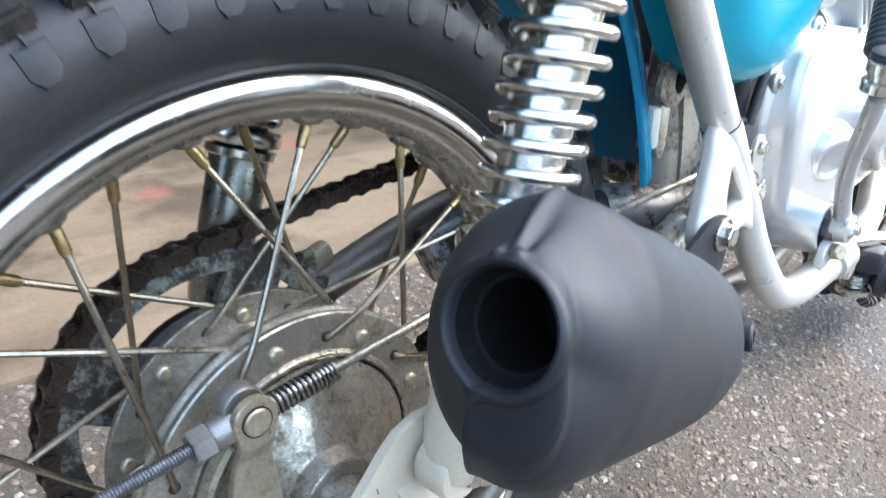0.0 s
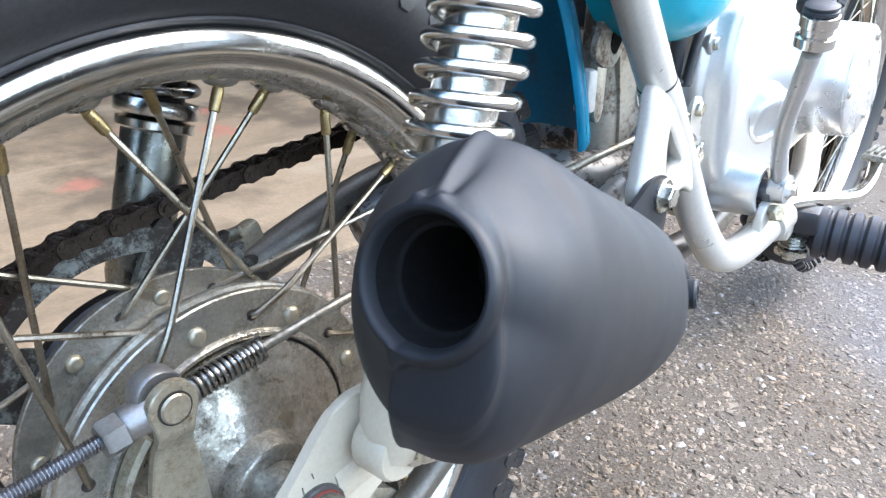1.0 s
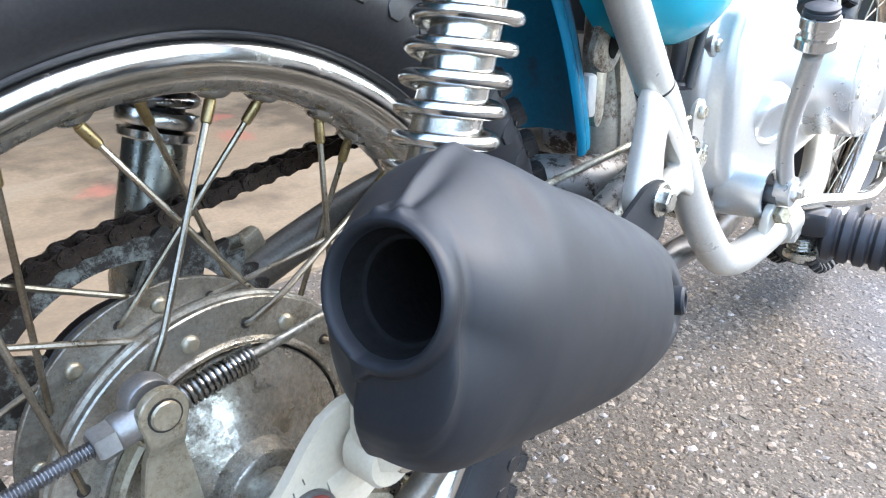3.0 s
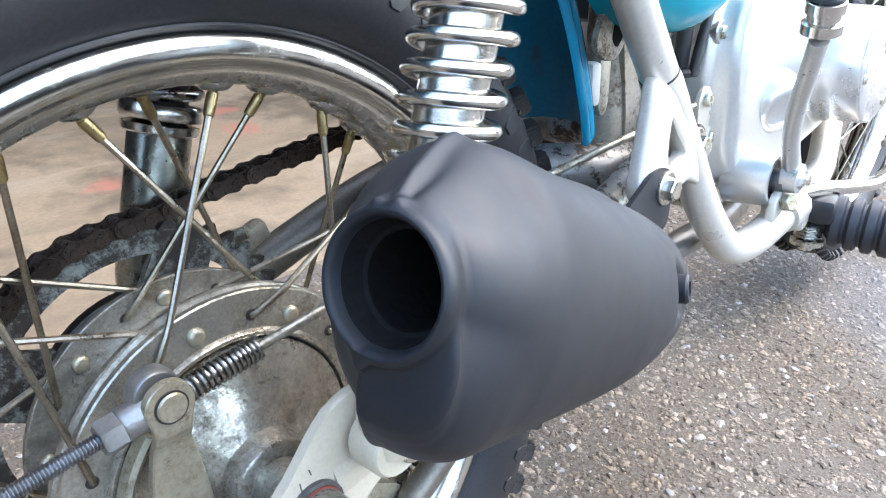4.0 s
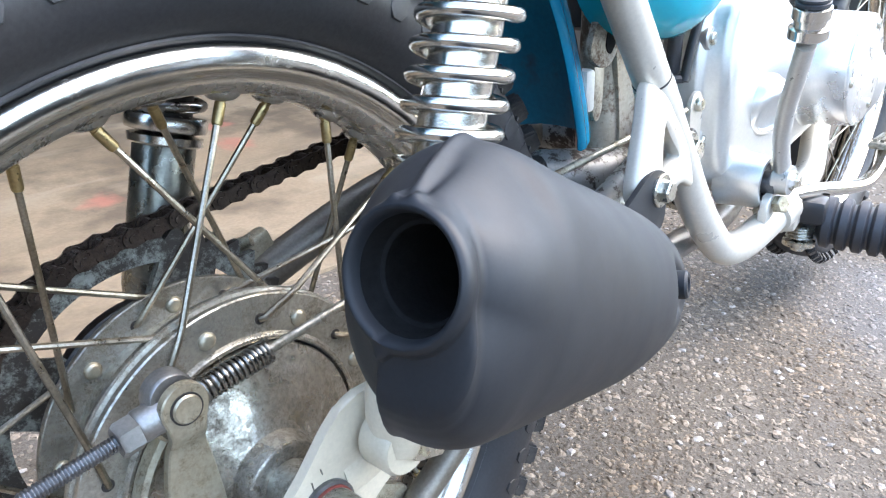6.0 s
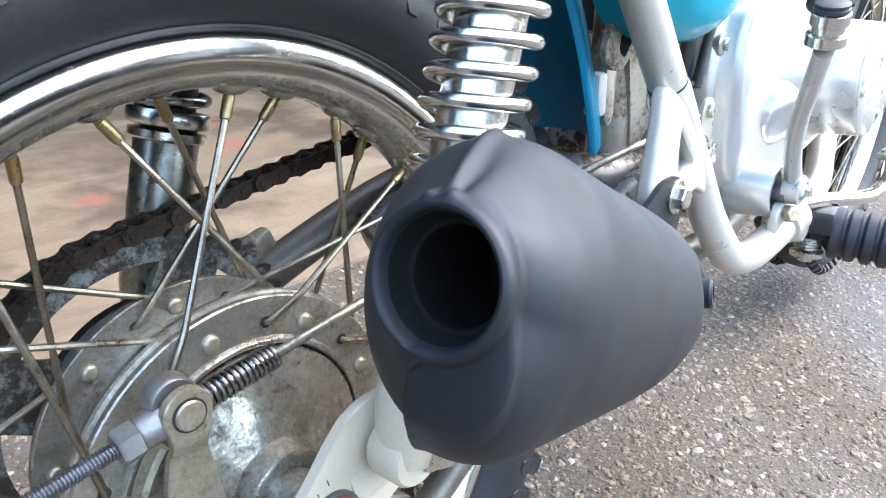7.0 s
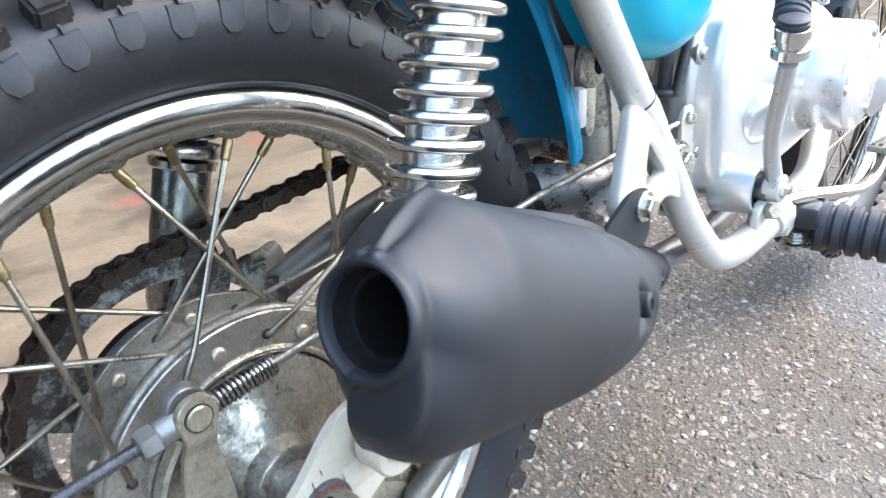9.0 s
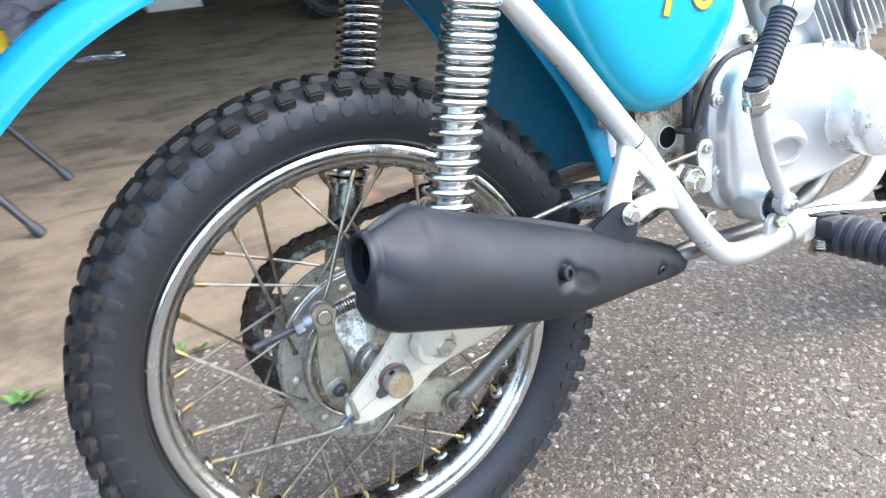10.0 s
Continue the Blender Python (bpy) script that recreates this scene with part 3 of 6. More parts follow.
workbench(0.75, 6.6, 1.9, 0.7, 0.80, "dark metal workbench at the back of the garage")
workbench(2.95, 6.4, 2.1, 0.7, 0.80, "dark metal workbench at the back of the garage")
workbench(-1.6, 6.8, 2.0, 0.7, 0.80, "dark metal workbench at the back of the garage")


def crate(at, size, mat, label):
    root = new("crate")
    root.location = at
    tagged(root, label, "crate", group="garage boxes")
    w, d, h = size
    t = 0.008
    for nm, sz, c in (("bottom", (w, d, t), (0, 0, t / 2)), ("side", (t, d, h - t), (-w / 2 + t / 2, 0, h / 2 + t / 2)), ("side", (t, d, h - t), (w / 2 - t / 2, 0, h / 2 + t / 2)),
                      ("front", (w - 2 * t, t, h - t), (0, -d / 2 + t / 2, h / 2 + t / 2)), ("back", (w - 2 * t, t, h - t), (0, d / 2 - t / 2, h / 2 + t / 2))):
        bm = bmesh.new()
        box(bm, sz, Matrix.Translation(c), 0.002)
        part(nm, bm, mat, root)
    for sy in (-1, 1):
        bm = bmesh.new()
        box(bm, (w + 0.012, 0.012, 0.02), Matrix.Translation((0, sy * d / 2, h)), 0.003)
        part("rim", bm, mat, root)


crate((0.70, 6.0, SLAB_Z), (0.42, 0.28, 0.10), M_WHITEPL, "pale plastic crate in the dark of the garage")
crate((1.75, 4.3, SLAB_Z), (0.5, 0.35, 0.22), M_DARKBOX, "black box on the garage floor")


def leaning_tyre(at, r, turn):
    root = new("spare_tyre")
    root.matrix_world = Matrix.Translation(at) @ Matrix.Rotation(turn, 4, 'Z') @ Matrix.Rotation(radians(-12), 4, 'X')
    tagged(root, "black spare tyre standing in the dark garage", "tyre")
    bm = bmesh.new()
    sec = [(r - 0.075 + 0.04 * math.cos(a), 0.042 * math.sin(a)) for a in (2 * math.pi * k / 14 for k in range(14))]
    lathe_axle(bm, sec, 40, closed=True)
    part("carcass", bm, M_RUBBER, root)
    bm = bmesh.new()
    for k in range(40):
        a = 2 * math.pi * k / 40
        box(bm, (0.024, 0.06, 0.012), Matrix.Rotation(a, 4, 'Y') @ Matrix.Translation((0, 0, r - 0.036)), 0.002)
    ob = part("tread", bm, M_TREAD, root)


leaning_tyre((1.35, 4.1, SLAB_Z + 0.265), 0.29, radians(25))


# far brick wall beyond the front wheel
def brick_wall():
    bm = bmesh.new()
    box(bm, (0.2, 5.0, 1.6), Matrix.Translation((7.4, -1.0, 0.8)))
    w = tagged(new("wall_far", finish(bm, "wall_far", M_PLASTER)), "brown brick boundary wall across the yard", "wall", kind="structure")
    bm = bmesh.new()
    box(bm, (0.02, 0.23, 0.066), None, 0.004, 1)
    me = finish(bm, "brick", M_BRICKRED)
    for r in range(9):
        for c in range(13):
            piece("brick", me, Matrix.Translation((7.298, -2.2 + 0.245 * c + (0.12 if r % 2 else 0), 0.04 + 0.078 * r)), w)


brick_wall()


# ---------------------------------------------------------------- the motorcycle: axle at the origin, x forward, y to its left
bike = new("motorcycle")
bike.matrix_world = Matrix.Translation((0, 0, AXLE_H)) @ Matrix.Rotation(radians(-LEAN_DEG), 4, 'X') @ Matrix.Rotation(radians(PITCH_DEG), 4, 'Y')
tagged(bike, "small turquoise trail motorcycle with knobbly tyres and black silencer", "motorcycle")
TURN0 = 7.80                                    # where the wheel stopped
NEAR = Vector((0, -1, 0))


def wheel_point(deg, r, y):
    a = radians(deg)
    return Vector((r * math.sin(a), y, r * math.cos(a)))


# ---- rear tyre
def tyre_profile():
    half = [(0.1800, -0.0165), (0.1868, -0.0215), (0.1885, -0.0255), (0.1896, -0.0267), (0.1906, -0.0262), (0.1918, -0.0277), (0.1985, -0.0335),
            (0.2065, -0.0375), (0.2150, -0.0390), (0.2230, -0.0380), (0.2295, -0.0340), (0.2345, -0.0265), (0.2380, -0.0150), (0.2392, -0.0050)]
    inner = [(0.2330, 0.0), (0.2260, -0.026), (0.2080, -0.032), (0.1900, -0.020)]
    loop = half + [(r, -y) for r, y in reversed(half)]
    return loop + [(r, -y) for r, y in reversed(inner[1:])] + inner


bm = bmesh.new()
lathe_axle(bm, tyre_profile(), 144, closed=True)
rear_tyre = part("rear_tyre", bm, M_RUBBER, bike, "black knobbly off-road tyre with dusty sidewall", 60)

KNOBS = 63
STEP = 360.0 / KNOBS


def knob_mesh(name, size, taper, mat):
    """Tread block standing on local z = 0."""
    bm = bmesh.new()
    box(bm, size, Matrix.Translation((0, 0, size[2] / 2 - 0.003)), 0)
    for v in bm.verts:
        if v.co.z > 0:
            v.co.x *= taper
            v.co.y *= taper
    bmesh.ops.bevel(bm, geom=list(bm.edges), offset=0.0015, segments=2, affect='EDGES')
    return finish(bm, name, mat, 50)


me_side = knob_mesh("shoulder_knob", (0.0148, 0.0135, 0.0120), 0.88, M_TREAD)
me_mid = knob_mesh("centre_knob", (0.0165, 0.0290, 0.0070), 0.92, M_TREAD)
me_rib = knob_mesh("knob_rib", (0.0018, 0.0065, 0.0050), 0.9, M_TREAD)


def pad_mesh():
    bm = bmesh.new()
    out = [(-0.0060, 0.0085), (0.0060, 0.0085), (0.0060, -0.0012), (0.0028, -0.0054), (-0.0028, -0.0054), (-0.0060, -0.0012)]
    rows = [[bm.verts.new((x * f, y * f, z)) for x, y in out] for f, z in ((0.95, -0.0022), (0.93, 0.0003), (0.88, 0.0007), (0.45, 0.0010))]
    for p, q in zip(rows, rows[1:]):
        for i in range(6):
            bm.faces.new((p[i], p[(i + 1) % 6], q[(i + 1) % 6], q[i]))
    bm.faces.new(rows[-1])
    return finish(bm, "sidewall_pad", M_RUBBER, 30)


me_pad = pad_mesh()
for k in range(KNOBS):
    rot = Matrix.Rotation(radians(k * STEP - 2.2), 4, 'Y')
    half = Matrix.Rotation(radians((k + 0.5) * STEP - 2.2), 4, 'Y')
    for side in (-1, 1):
        tilt = Matrix.Translation((0, side * 0.0300, 0.2300)) @ Matrix.Rotation(radians(-side * 36), 4, 'X')
        piece("shoulder_knob", me_side, rot @ tilt, rear_tyre)
    piece("centre_knob", me_mid, half @ Matrix.Translation((0, 0.0, 0.2392)), rear_tyre)
    m = Matrix.Translation((0, -0.0385, 0.2165)) @ Matrix.Rotation(radians(84), 4, 'X')
    piece("sidewall_pad", me_pad, rot @ m, rear_tyre)
    m = Matrix.Translation((0, -0.0368, 0.2250)) @ Matrix.Rotation(radians(68), 4, 'X')
    piece("knob_rib", me_rib, rot @ m, rear_tyre)

# ---- rear rim
rim_half = [(0.1850, -0.0195), (0.1866, -0.0215), (0.1870, -0.0238), (0.1858, -0.0256), (0.1832, -0.0266), (0.1800, -0.0266), (0.1772, -0.0254),
            (0.1752, -0.0232), (0.1742, -0.0208), (0.1730, -0.0196), (0.1712, -0.0186)]
well_half = [(0.1712, -0.0186), (0.1690, -0.0172), (0.1668, -0.0135), (0.1656, -0.0085), (0.1652, -0.0030)]
bm = bmesh.new()
lathe_axle(bm, rim_half + [(0.1742, -0.0165), (0.1790, -0.0190)], 144, closed=True)
lathe_axle(bm, [(r, -y) for r, y in rim_half + [(0.1742, -0.0165), (0.1790, -0.0190)]], 144, closed=True)
rear_rim = part("rear_rim", bm, M_CHROME, bike, "chromed steel rim with light pitting", 50)
bm = bmesh.new()
loop = well_half + [(r, -y) for r, y in reversed(well_half)] + [(0.1745, 0.0165), (0.1700, 0.0), (0.1745, -0.0165)]
lathe_axle(bm, loop, 144, closed=True)
for k in range(36):
    s = -1 if k % 2 == 0 else 1
    m = place(wheel_point(10 * k + TURN0, 0.1652, s * 0.0036), wheel_point(10 * k + TURN0, -1, 0))
    lathe(bm, [(0.0092, -0.003), (0.0078, 0.0004), (0.0060, 0.0019), (0.0043, 0.0026)], m, 14)
part("rim_well", bm, M_RIMIN, rear_rim, "dull grey inner rim with dimpled spoke seats", 50)

bm = bmesh.new()
lathe(bm, [(0.0026, -0.002), (0.0026, 0.0010), (0.0021, 0.0014), (0.0021, 0.0026), (0.0025, 0.0030), (0.0024, 0.0116), (0.0021, 0.0127), (0.0015, 0.0130)], None, 12)
me_nipple = finish(bm, "nipple", M_BRASS, 30)

HUB_R = 0.0690
for k in range(36):
    kind = k % 4
    s = -1 if k % 2 == 0 else 1
    outer = kind in (0, 1)
    off = -37.0 if outer else 43.0
    p = wheel_point(10 * k + TURN0, 0.1640, s * 0.0036)
    yh = s * 0.0245
    face = 0.0030 if outer else -0.0030
    hub_r = HUB_R if s < 0 else 0.0660
    hole = wheel_point(10 * k + off + TURN0, hub_r, yh)
    end = hole + Vector((0, -face, 0))
    if s < 0 and outer:                           # lies on the flange's face and hooks into its hole
        end.y = -0.0281
        edge = p.lerp(end, (0.1640 - 0.0835) / (0.1640 - hub_r))
        edge.y = -0.0278
    else:
        edge = p.lerp(end, 0.6)
    d = (edge - p).normalized()
    piece("nipple", me_nipple, place(p, d), rear_rim)
    bm = bmesh.new()
    d2 = (end - edge).normalized()
    pts = [p + d * 0.004, edge - d * 0.003, edge + d2 * 0.003, end - d2 * 0.0045, end - d2 * 0.0016]
    pts += [end + Vector((0, 0.0012, 0)), hole + Vector((0, 0.0010, 0))] if outer else [end]
    tube(bm, pts, 0.00148, 8)
    part("spoke", bm, M_SPOKE, rear_rim)

# ---- rear hub, drum and flanges
bm = bmesh.new()
lathe_axle(bm, [(0.0590, -0.0262), (0.0800, -0.0262), (0.0806, -0.0255), (0.0806, -0.0228), (0.0798, -0.0220), (0.0796, -0.0212), (0.0813, -0.0205), (0.0818, -0.0192), (0.0808, -0.0180),
                (0.0806, -0.0150), (0.0640, -0.0140), (0.0615, -0.0140), (0.0615, -0.0060), (0.0660, -0.0045), (0.0660, -0.0015), (0.0615, 0.0), (0.0615, 0.0210), (0.0660, 0.0222), (0.0752, 0.0224), (0.0757, 0.0230), (0.0757, 0.0258), (0.0750, 0.0264),
                (0.0400, 0.0270), (0.0300, 0.0400), (0.0120, 0.0420), (0.0120, 0.0), (0.0560, -0.015)], 96, closed=True)
rear_hub = part("rear_hub", bm, M_ZINC, bike, "pale plated drum hub with drilled and riveted flanges", 30)
bm = bmesh.new()
lathe(bm, [(0.0042, -0.002), (0.0042, 0.0006), (0.0034, 0.0018), (0.0018, 0.0023)], None, 14)
me_rivet = finish(bm, "rivet", M_YZINC, 50)
for j in range(9):
    piece("rivet", me_rivet, place(wheel_point(-11.5 + 40 * j, 0.0690, -0.0262), NEAR), rear_hub)
    piece("rivet", me_rivet, place(wheel_point(-34 + 40 * j - 8, 0.0660, 0.0224), NEAR), rear_hub)

bm = bmesh.new()
lathe(bm, [(0.0027, -0.0010), (0.0027, 0.0003)], None, 14)
me_hole = finish(bm, "spoke_hole", M_GREASE, 50)
for k in range(36):
    if k % 4 > 1:                                 # those spokes show only their domed heads
        continue
    s = -1 if k % 2 == 0 else 1
    off = -37.0
    piece("spoke_hole", me_hole, place(wheel_point(10 * k + off + TURN0, HUB_R if s < 0 else 0.0660, -0.0262 if s < 0 else 0.0224), NEAR), rear_hub)

# ---- brake panel with its raised rim, boss and lever
bm = bmesh.new()
lathe_axle(bm, [(0.0568, -0.0150), (0.0576, -0.0272), (0.0570, -0.0286), (0.0558, -0.0291), (0.0530, -0.0296), (0.0500, -0.0304), (0.0470, -0.0318), (0.0400, -0.0350), (0.0300, -0.0390),
                (0.0220, -0.0430), (0.0195, -0.0520), (0.0180, -0.0530), (0.0100, -0.0530), (0.0100, -0.0150)], 72, closed=True)
brake_panel = part("brake_panel", bm, M_PANEL, bike, "stained cast alloy brake panel", 40)
bm = bmesh.new()
lathe_axle(bm, [(0.0626, -0.0258), (0.0622, -0.0272), (0.0612, -0.0284), (0.0600, -0.0286), (0.0592, -0.0280), (0.0590, -0.0255)], 96, closed=True)
part("drum_lip", bm, M_PANEL, rear_hub, "bright worn ridge round the brake drum", 30)
bm = bmesh.new()
lathe_axle(bm, [(0.0591, -0.0180), (0.0591, -0.0252), (0.0570, -0.0252), (0.0570, -0.0180)], 72, closed=True)
part("dust_gap", bm, M_GREASE, brake_panel, "dark greasy gap round the brake panel")
bm = bmesh.new()
lathe_axle(bm, [(0.0115, -0.0500), (0.0122, -0.0540), (0.0122, -0.0730), (0.0135, -0.0738), (0.0135, -0.0750)], 32)
part("axle_spacer", bm, M_ZINC, brake_panel, "plated axle spacer")
# cast lip beside the lever
bm = bmesh.new()
arc = [wheel_point(a, 0.0590, -0.0345) for a in range(-112, -44, 4)]
tube(bm, arc, 0.0030, 8, flat=1.6, hint=(0, 1, 0))
part("lip", bm, M_YZINC, brake_panel, "yellowed cast lip")
bm = bmesh.new()
lathe(bm, [(0.0100, 0.0), (0.0100, 0.0190), (0.0085, 0.0200)], place((-0.0415, -0.0330, -0.0075), NEAR), 24)
part("cam_boss", bm, M_PANEL, brake_panel)

PIN = Vector((-0.0415, -0.0560, 0.0612))
bm = bmesh.new()
arm_rows = []                                     # (height, left edge, right edge, depth): eye above, a joggle, then the broad lower arm
for d in range(86, -31, -9):
    h, half = 0.0098 * math.sin(radians(d)), 0.0098 * math.cos(radians(d))
    arm_rows.append((0.0615 + h, -0.0415 - half, -0.0415 + half, -0.0565))
arm_rows += [(0.0540, -0.0494, -0.0336, -0.0565), (0.0500, -0.0487, -0.0340, -0.0562), (0.0470, -0.0486, -0.0339, -0.0548), (0.0440, -0.0488, -0.0337, -0.0528), (0.0410, -0.0494, -0.0332, -0.0520),
             (0.0300, -0.0516, -0.0312, -0.0518), (0.0150, -0.0532, -0.0292, -0.0518), (0.0000, -0.0534, -0.0280, -0.0518), (-0.0090, -0.0524, -0.0276, -0.0518), (-0.0150, -0.0496, -0.0296, -0.0518), (-0.0180, -0.0455, -0.0335, -0.0518)]
loft(bm, [[Vector((xl, y + 0.0038, z)), Vector((xl, y + 0.0006, z)), Vector((xl + 0.0007, y, z)), Vector((xr - 0.0007, y, z)), Vector((xr, y + 0.0006, z)), Vector((xr, y + 0.0038, z))] for z, xl, xr, y in arm_rows])
brake_arm = part("brake_arm", bm, M_YZINC, bike, "yellowed zinc brake lever arm")
bm = bmesh.new()
lathe(bm, [(0.0059, -0.016), (0.0059, 0.0014), (0.0052, 0.0022)], place((PIN.x, -0.0560, PIN.z), NEAR), 28)
part("pin", bm, M_YZINC, brake_arm)
bm = bmesh.new()
lathe(bm, [(0.0066, 0.0), (0.0066, 0.0007), (0.0058, 0.0007)], place((PIN.x, -0.0565, PIN.z), NEAR), 28)
part("pin_gap", bm, M_GREASE, brake_arm, "dark gap round the clevis pin")
bm = bmesh.new()
hex_bolt(bm, (-0.0400, -0.0518, -0.0085), NEAR, 0.0046, 0.0050, 0.0068, 0.3)
part("cam_bolt", bm, M_GREYSTEEL, brake_arm)
bm = bmesh.new()
lathe(bm, [(0.0070, -0.0010), (0.0096, 0.0), (0.0096, 0.0068), (0.0088, 0.0080), (0.0050, 0.0080)], place((PIN.x - 0.0015, -0.0425, PIN.z + 0.0030), NEAR), 32)
lathe(bm, [(0.0060, -0.012), (0.0068, -0.010), (0.0068, 0.0125), (0.0060, 0.0136), (0.0030, 0.0137)], place((PIN.x - 0.003, -0.0485, PIN.z - 0.0020), (-1, 0, -0.13)), 24)
part("clevis", bm, M_CLEVIS, brake_arm, "bluish grey steel barrel clevis")

# ---- brake rod, adjuster and spring
ROD_B = Vector((0.3560, -0.0640, 0.1130))
rod_dir = (Vector((0.2006, -0.0495, 0.0934)) - Vector((PIN.x, -0.0490, PIN.z - 0.0020))).normalized()
bm = bmesh.new()
p0 = Vector((PIN.x, -0.0490, PIN.z - 0.0020))
tube(bm, [p0 + rod_dir * 0.004, p0 + rod_dir * 0.042, Vector((0.2006, -0.0495, 0.0934)), ROD_B], 0.0023, 10)
brake_rod = part("brake_rod", bm, M_ZINC, bike, "thin plated steel brake rod")
bm = bmesh.new()
prof = []
for i in range(39):
    h = 0.0050 + i * 0.00128
    prof += [(0.0027, h), (0.0032, h + 0.00045), (0.0032, h + 0.00065)]
prof += [(0.0024, 0.0555)]
lathe(bm, prof, place(p0 - rod_dir * 0.004, -rod_dir), 14)
part("threaded_rod", bm, M_GREYSTEEL, brake_rod, "dark threaded adjuster rod", 20)
bm = bmesh.new()
hex_bolt(bm, p0 - rod_dir * 0.0166, -rod_dir, 0.0072, 0.0080, 0.0, 0.25)
part("adjuster_nut", bm, M_CLEVIS, brake_rod, "grey steel adjuster nut")
bm = bmesh.new()
coil(bm, (p0 + rod_dir * 0.0105, p0 + rod_dir * 0.05), 0.0046, 0.00100, [0.0025 * i for i in range(9)] + [0.0200 + 0.0021 * i for i in range(1, 7)], 8, 16)
part("spring", bm, M_DARKCHROME, brake_rod, "coiled return spring")

# ---- sprocket and chain
CH_Y, CH_R, TEETH = 0.0660, 0.0890, 44
bm = bmesh.new()
ring_o, ring_i = [], []
for k in range(TEETH * 4):
    a = 2 * math.pi * k / (TEETH * 4)
    ring_o.append((CH_R + (0.0042 if k % 4 == 0 else (0.0005 if k % 4 in (1, 3) else -0.0040)), a))
lo, hi, li, hi2 = [], [], [], []
for r, a in ring_o:
    lo.append(bm.verts.new((r * math.sin(a), CH_Y - 0.0025, r * math.cos(a))))
    hi.append(bm.verts.new((r * math.sin(a), CH_Y + 0.0025, r * math.cos(a))))
    li.append(bm.verts.new((0.0735 * math.sin(a), CH_Y - 0.0025, 0.0735 * math.cos(a))))
    hi2.append(bm.verts.new((0.0735 * math.sin(a), CH_Y + 0.0025, 0.0735 * math.cos(a))))
n = len(lo)
for i in range(n):
    j = (i + 1) % n
    bm.faces.new((lo[i], lo[j], hi[j], hi[i]))
    bm.faces.new((lo[i], lo[j], li[j], li[i]))
    bm.faces.new((hi[i], hi[j], hi2[j], hi2[i]))
    bm.faces.new((li[i], li[j], hi2[j], hi2[i]))
sprocket = part("sprocket", bm, M_SPROCKET, bike, "greasy steel rear sprocket with long slots", 25)
for j in range(4):                                # webs between the long slots
    a0 = 90 * j + 24
    bm = bmesh.new()
    outl = [wheel_point(a0 + d, 0.0745, 0) for d in range(-13, 14, 2)] + [wheel_point(a0 + d, 0.0500, 0) for d in range(22, -23, -4)]
    prism(bm, [(p.x, p.z) for p in outl], CH_Y - 0.0024, CH_Y + 0.0024)
    part("web", bm, M_SPROCKET, sprocket)
bm = bmesh.new()
lathe_axle(bm, [(0.0560, CH_Y - 0.003), (0.0560, CH_Y + 0.003), (0.0300, CH_Y + 0.012), (0.0120, CH_Y + 0.012), (0.0120, 0.0420), (0.0480, 0.0420), (0.0520, CH_Y - 0.006)], 64, closed=True)
part("carrier", bm, M_GREASE, sprocket, "black greasy sprocket carrier")


def link_mesh(name, half_gap, thick, tail):
    bm = bmesh.new()
    for s in (-1, 1):
        out = []
        for d in range(90, 271, 20):
            a = radians(d)
            out.append((0.0050 * math.cos(a), 0.0050 * math.sin(a)))
        out.append((0.00635, -0.0037))
        for d in range(-90, 91, 20):
            a = radians(d)
            out.append((0.0127 + 0.0050 * math.cos(a), 0.0050 * math.sin(a)))
        out.append((0.00635, 0.0037))
        y0 = s * half_gap
        prism(bm, out, y0 - thick / 2, y0 + thick / 2)
    for x in (0.0, 0.0127):
        lathe_axle(bm, [(0.0022, -tail), (0.0022, tail)], 8, at=(x, 0, 0))
        lathe_axle(bm, [(0.0039, -half_gap + 0.0008), (0.0039, half_gap - 0.0008)], 10, at=(x, 0, 0))
    return finish(bm, name, M_CHAIN, 30)


me_outer = link_mesh("outer_link", 0.0062, 0.0015, 0.0078)
me_inner = link_mesh("inner_link", 0.0046, 0.0015, 0.0060)
chain = new("chain")
chain.parent = bike
chain["label"] = "rusty oily roller chain"
FRONT = Vector((0.3950, CH_Y, 0.1130))
FR = 0.0305


def chain_points():
    """Roller places: round the sprocket, along the upper run to the front sprocket and back below."""
    u = Vector((FRONT.x, 0, FRONT.z))
    d = u.length
    lift = math.asin((CH_R - FR) / d)
    ang = math.atan2(u.z, u.x)
    top_a = ang + math.pi / 2 - lift
    bot_a = ang - math.pi / 2 + lift
    pts = []
    arc = (2 * math.pi - (top_a - bot_a)) * CH_R
    m = 60
    for i in range(m + 1):
        a = bot_a - (2 * math.pi - (top_a - bot_a)) * i / m
        pts.append(Vector((CH_R * math.cos(a), CH_Y, CH_R * math.sin(a))))
    for i in range(25):
        a = top_a - (top_a - bot_a) * i / 24
        pts.append(FRONT + Vector((FR * math.cos(a), 0, FR * math.sin(a))))
    pts.append(pts[0])
    return pts


def chain_links():
    pts = chain_points()
    rollers = []
    need = 0.0
    walked = 0.0
    for a, b in zip(pts, pts[1:]):
        seg = (b - a).length
        while need <= walked + seg:
            rollers.append(a + (b - a) * ((need - walked) / seg))
            need += 0.0127
        walked += seg
    for i in range(len(rollers) - 1):
        a, b = rollers[i], rollers[i + 1]
        d = (b - a).normalized()
        th = math.atan2(-d.z, d.x)
        piece("outer_link" if i % 2 else "inner_link", me_outer if i % 2 else me_inner,
              Matrix.Translation(a) @ Matrix.Rotation(th, 4, 'Y'), chain)


chain_links()

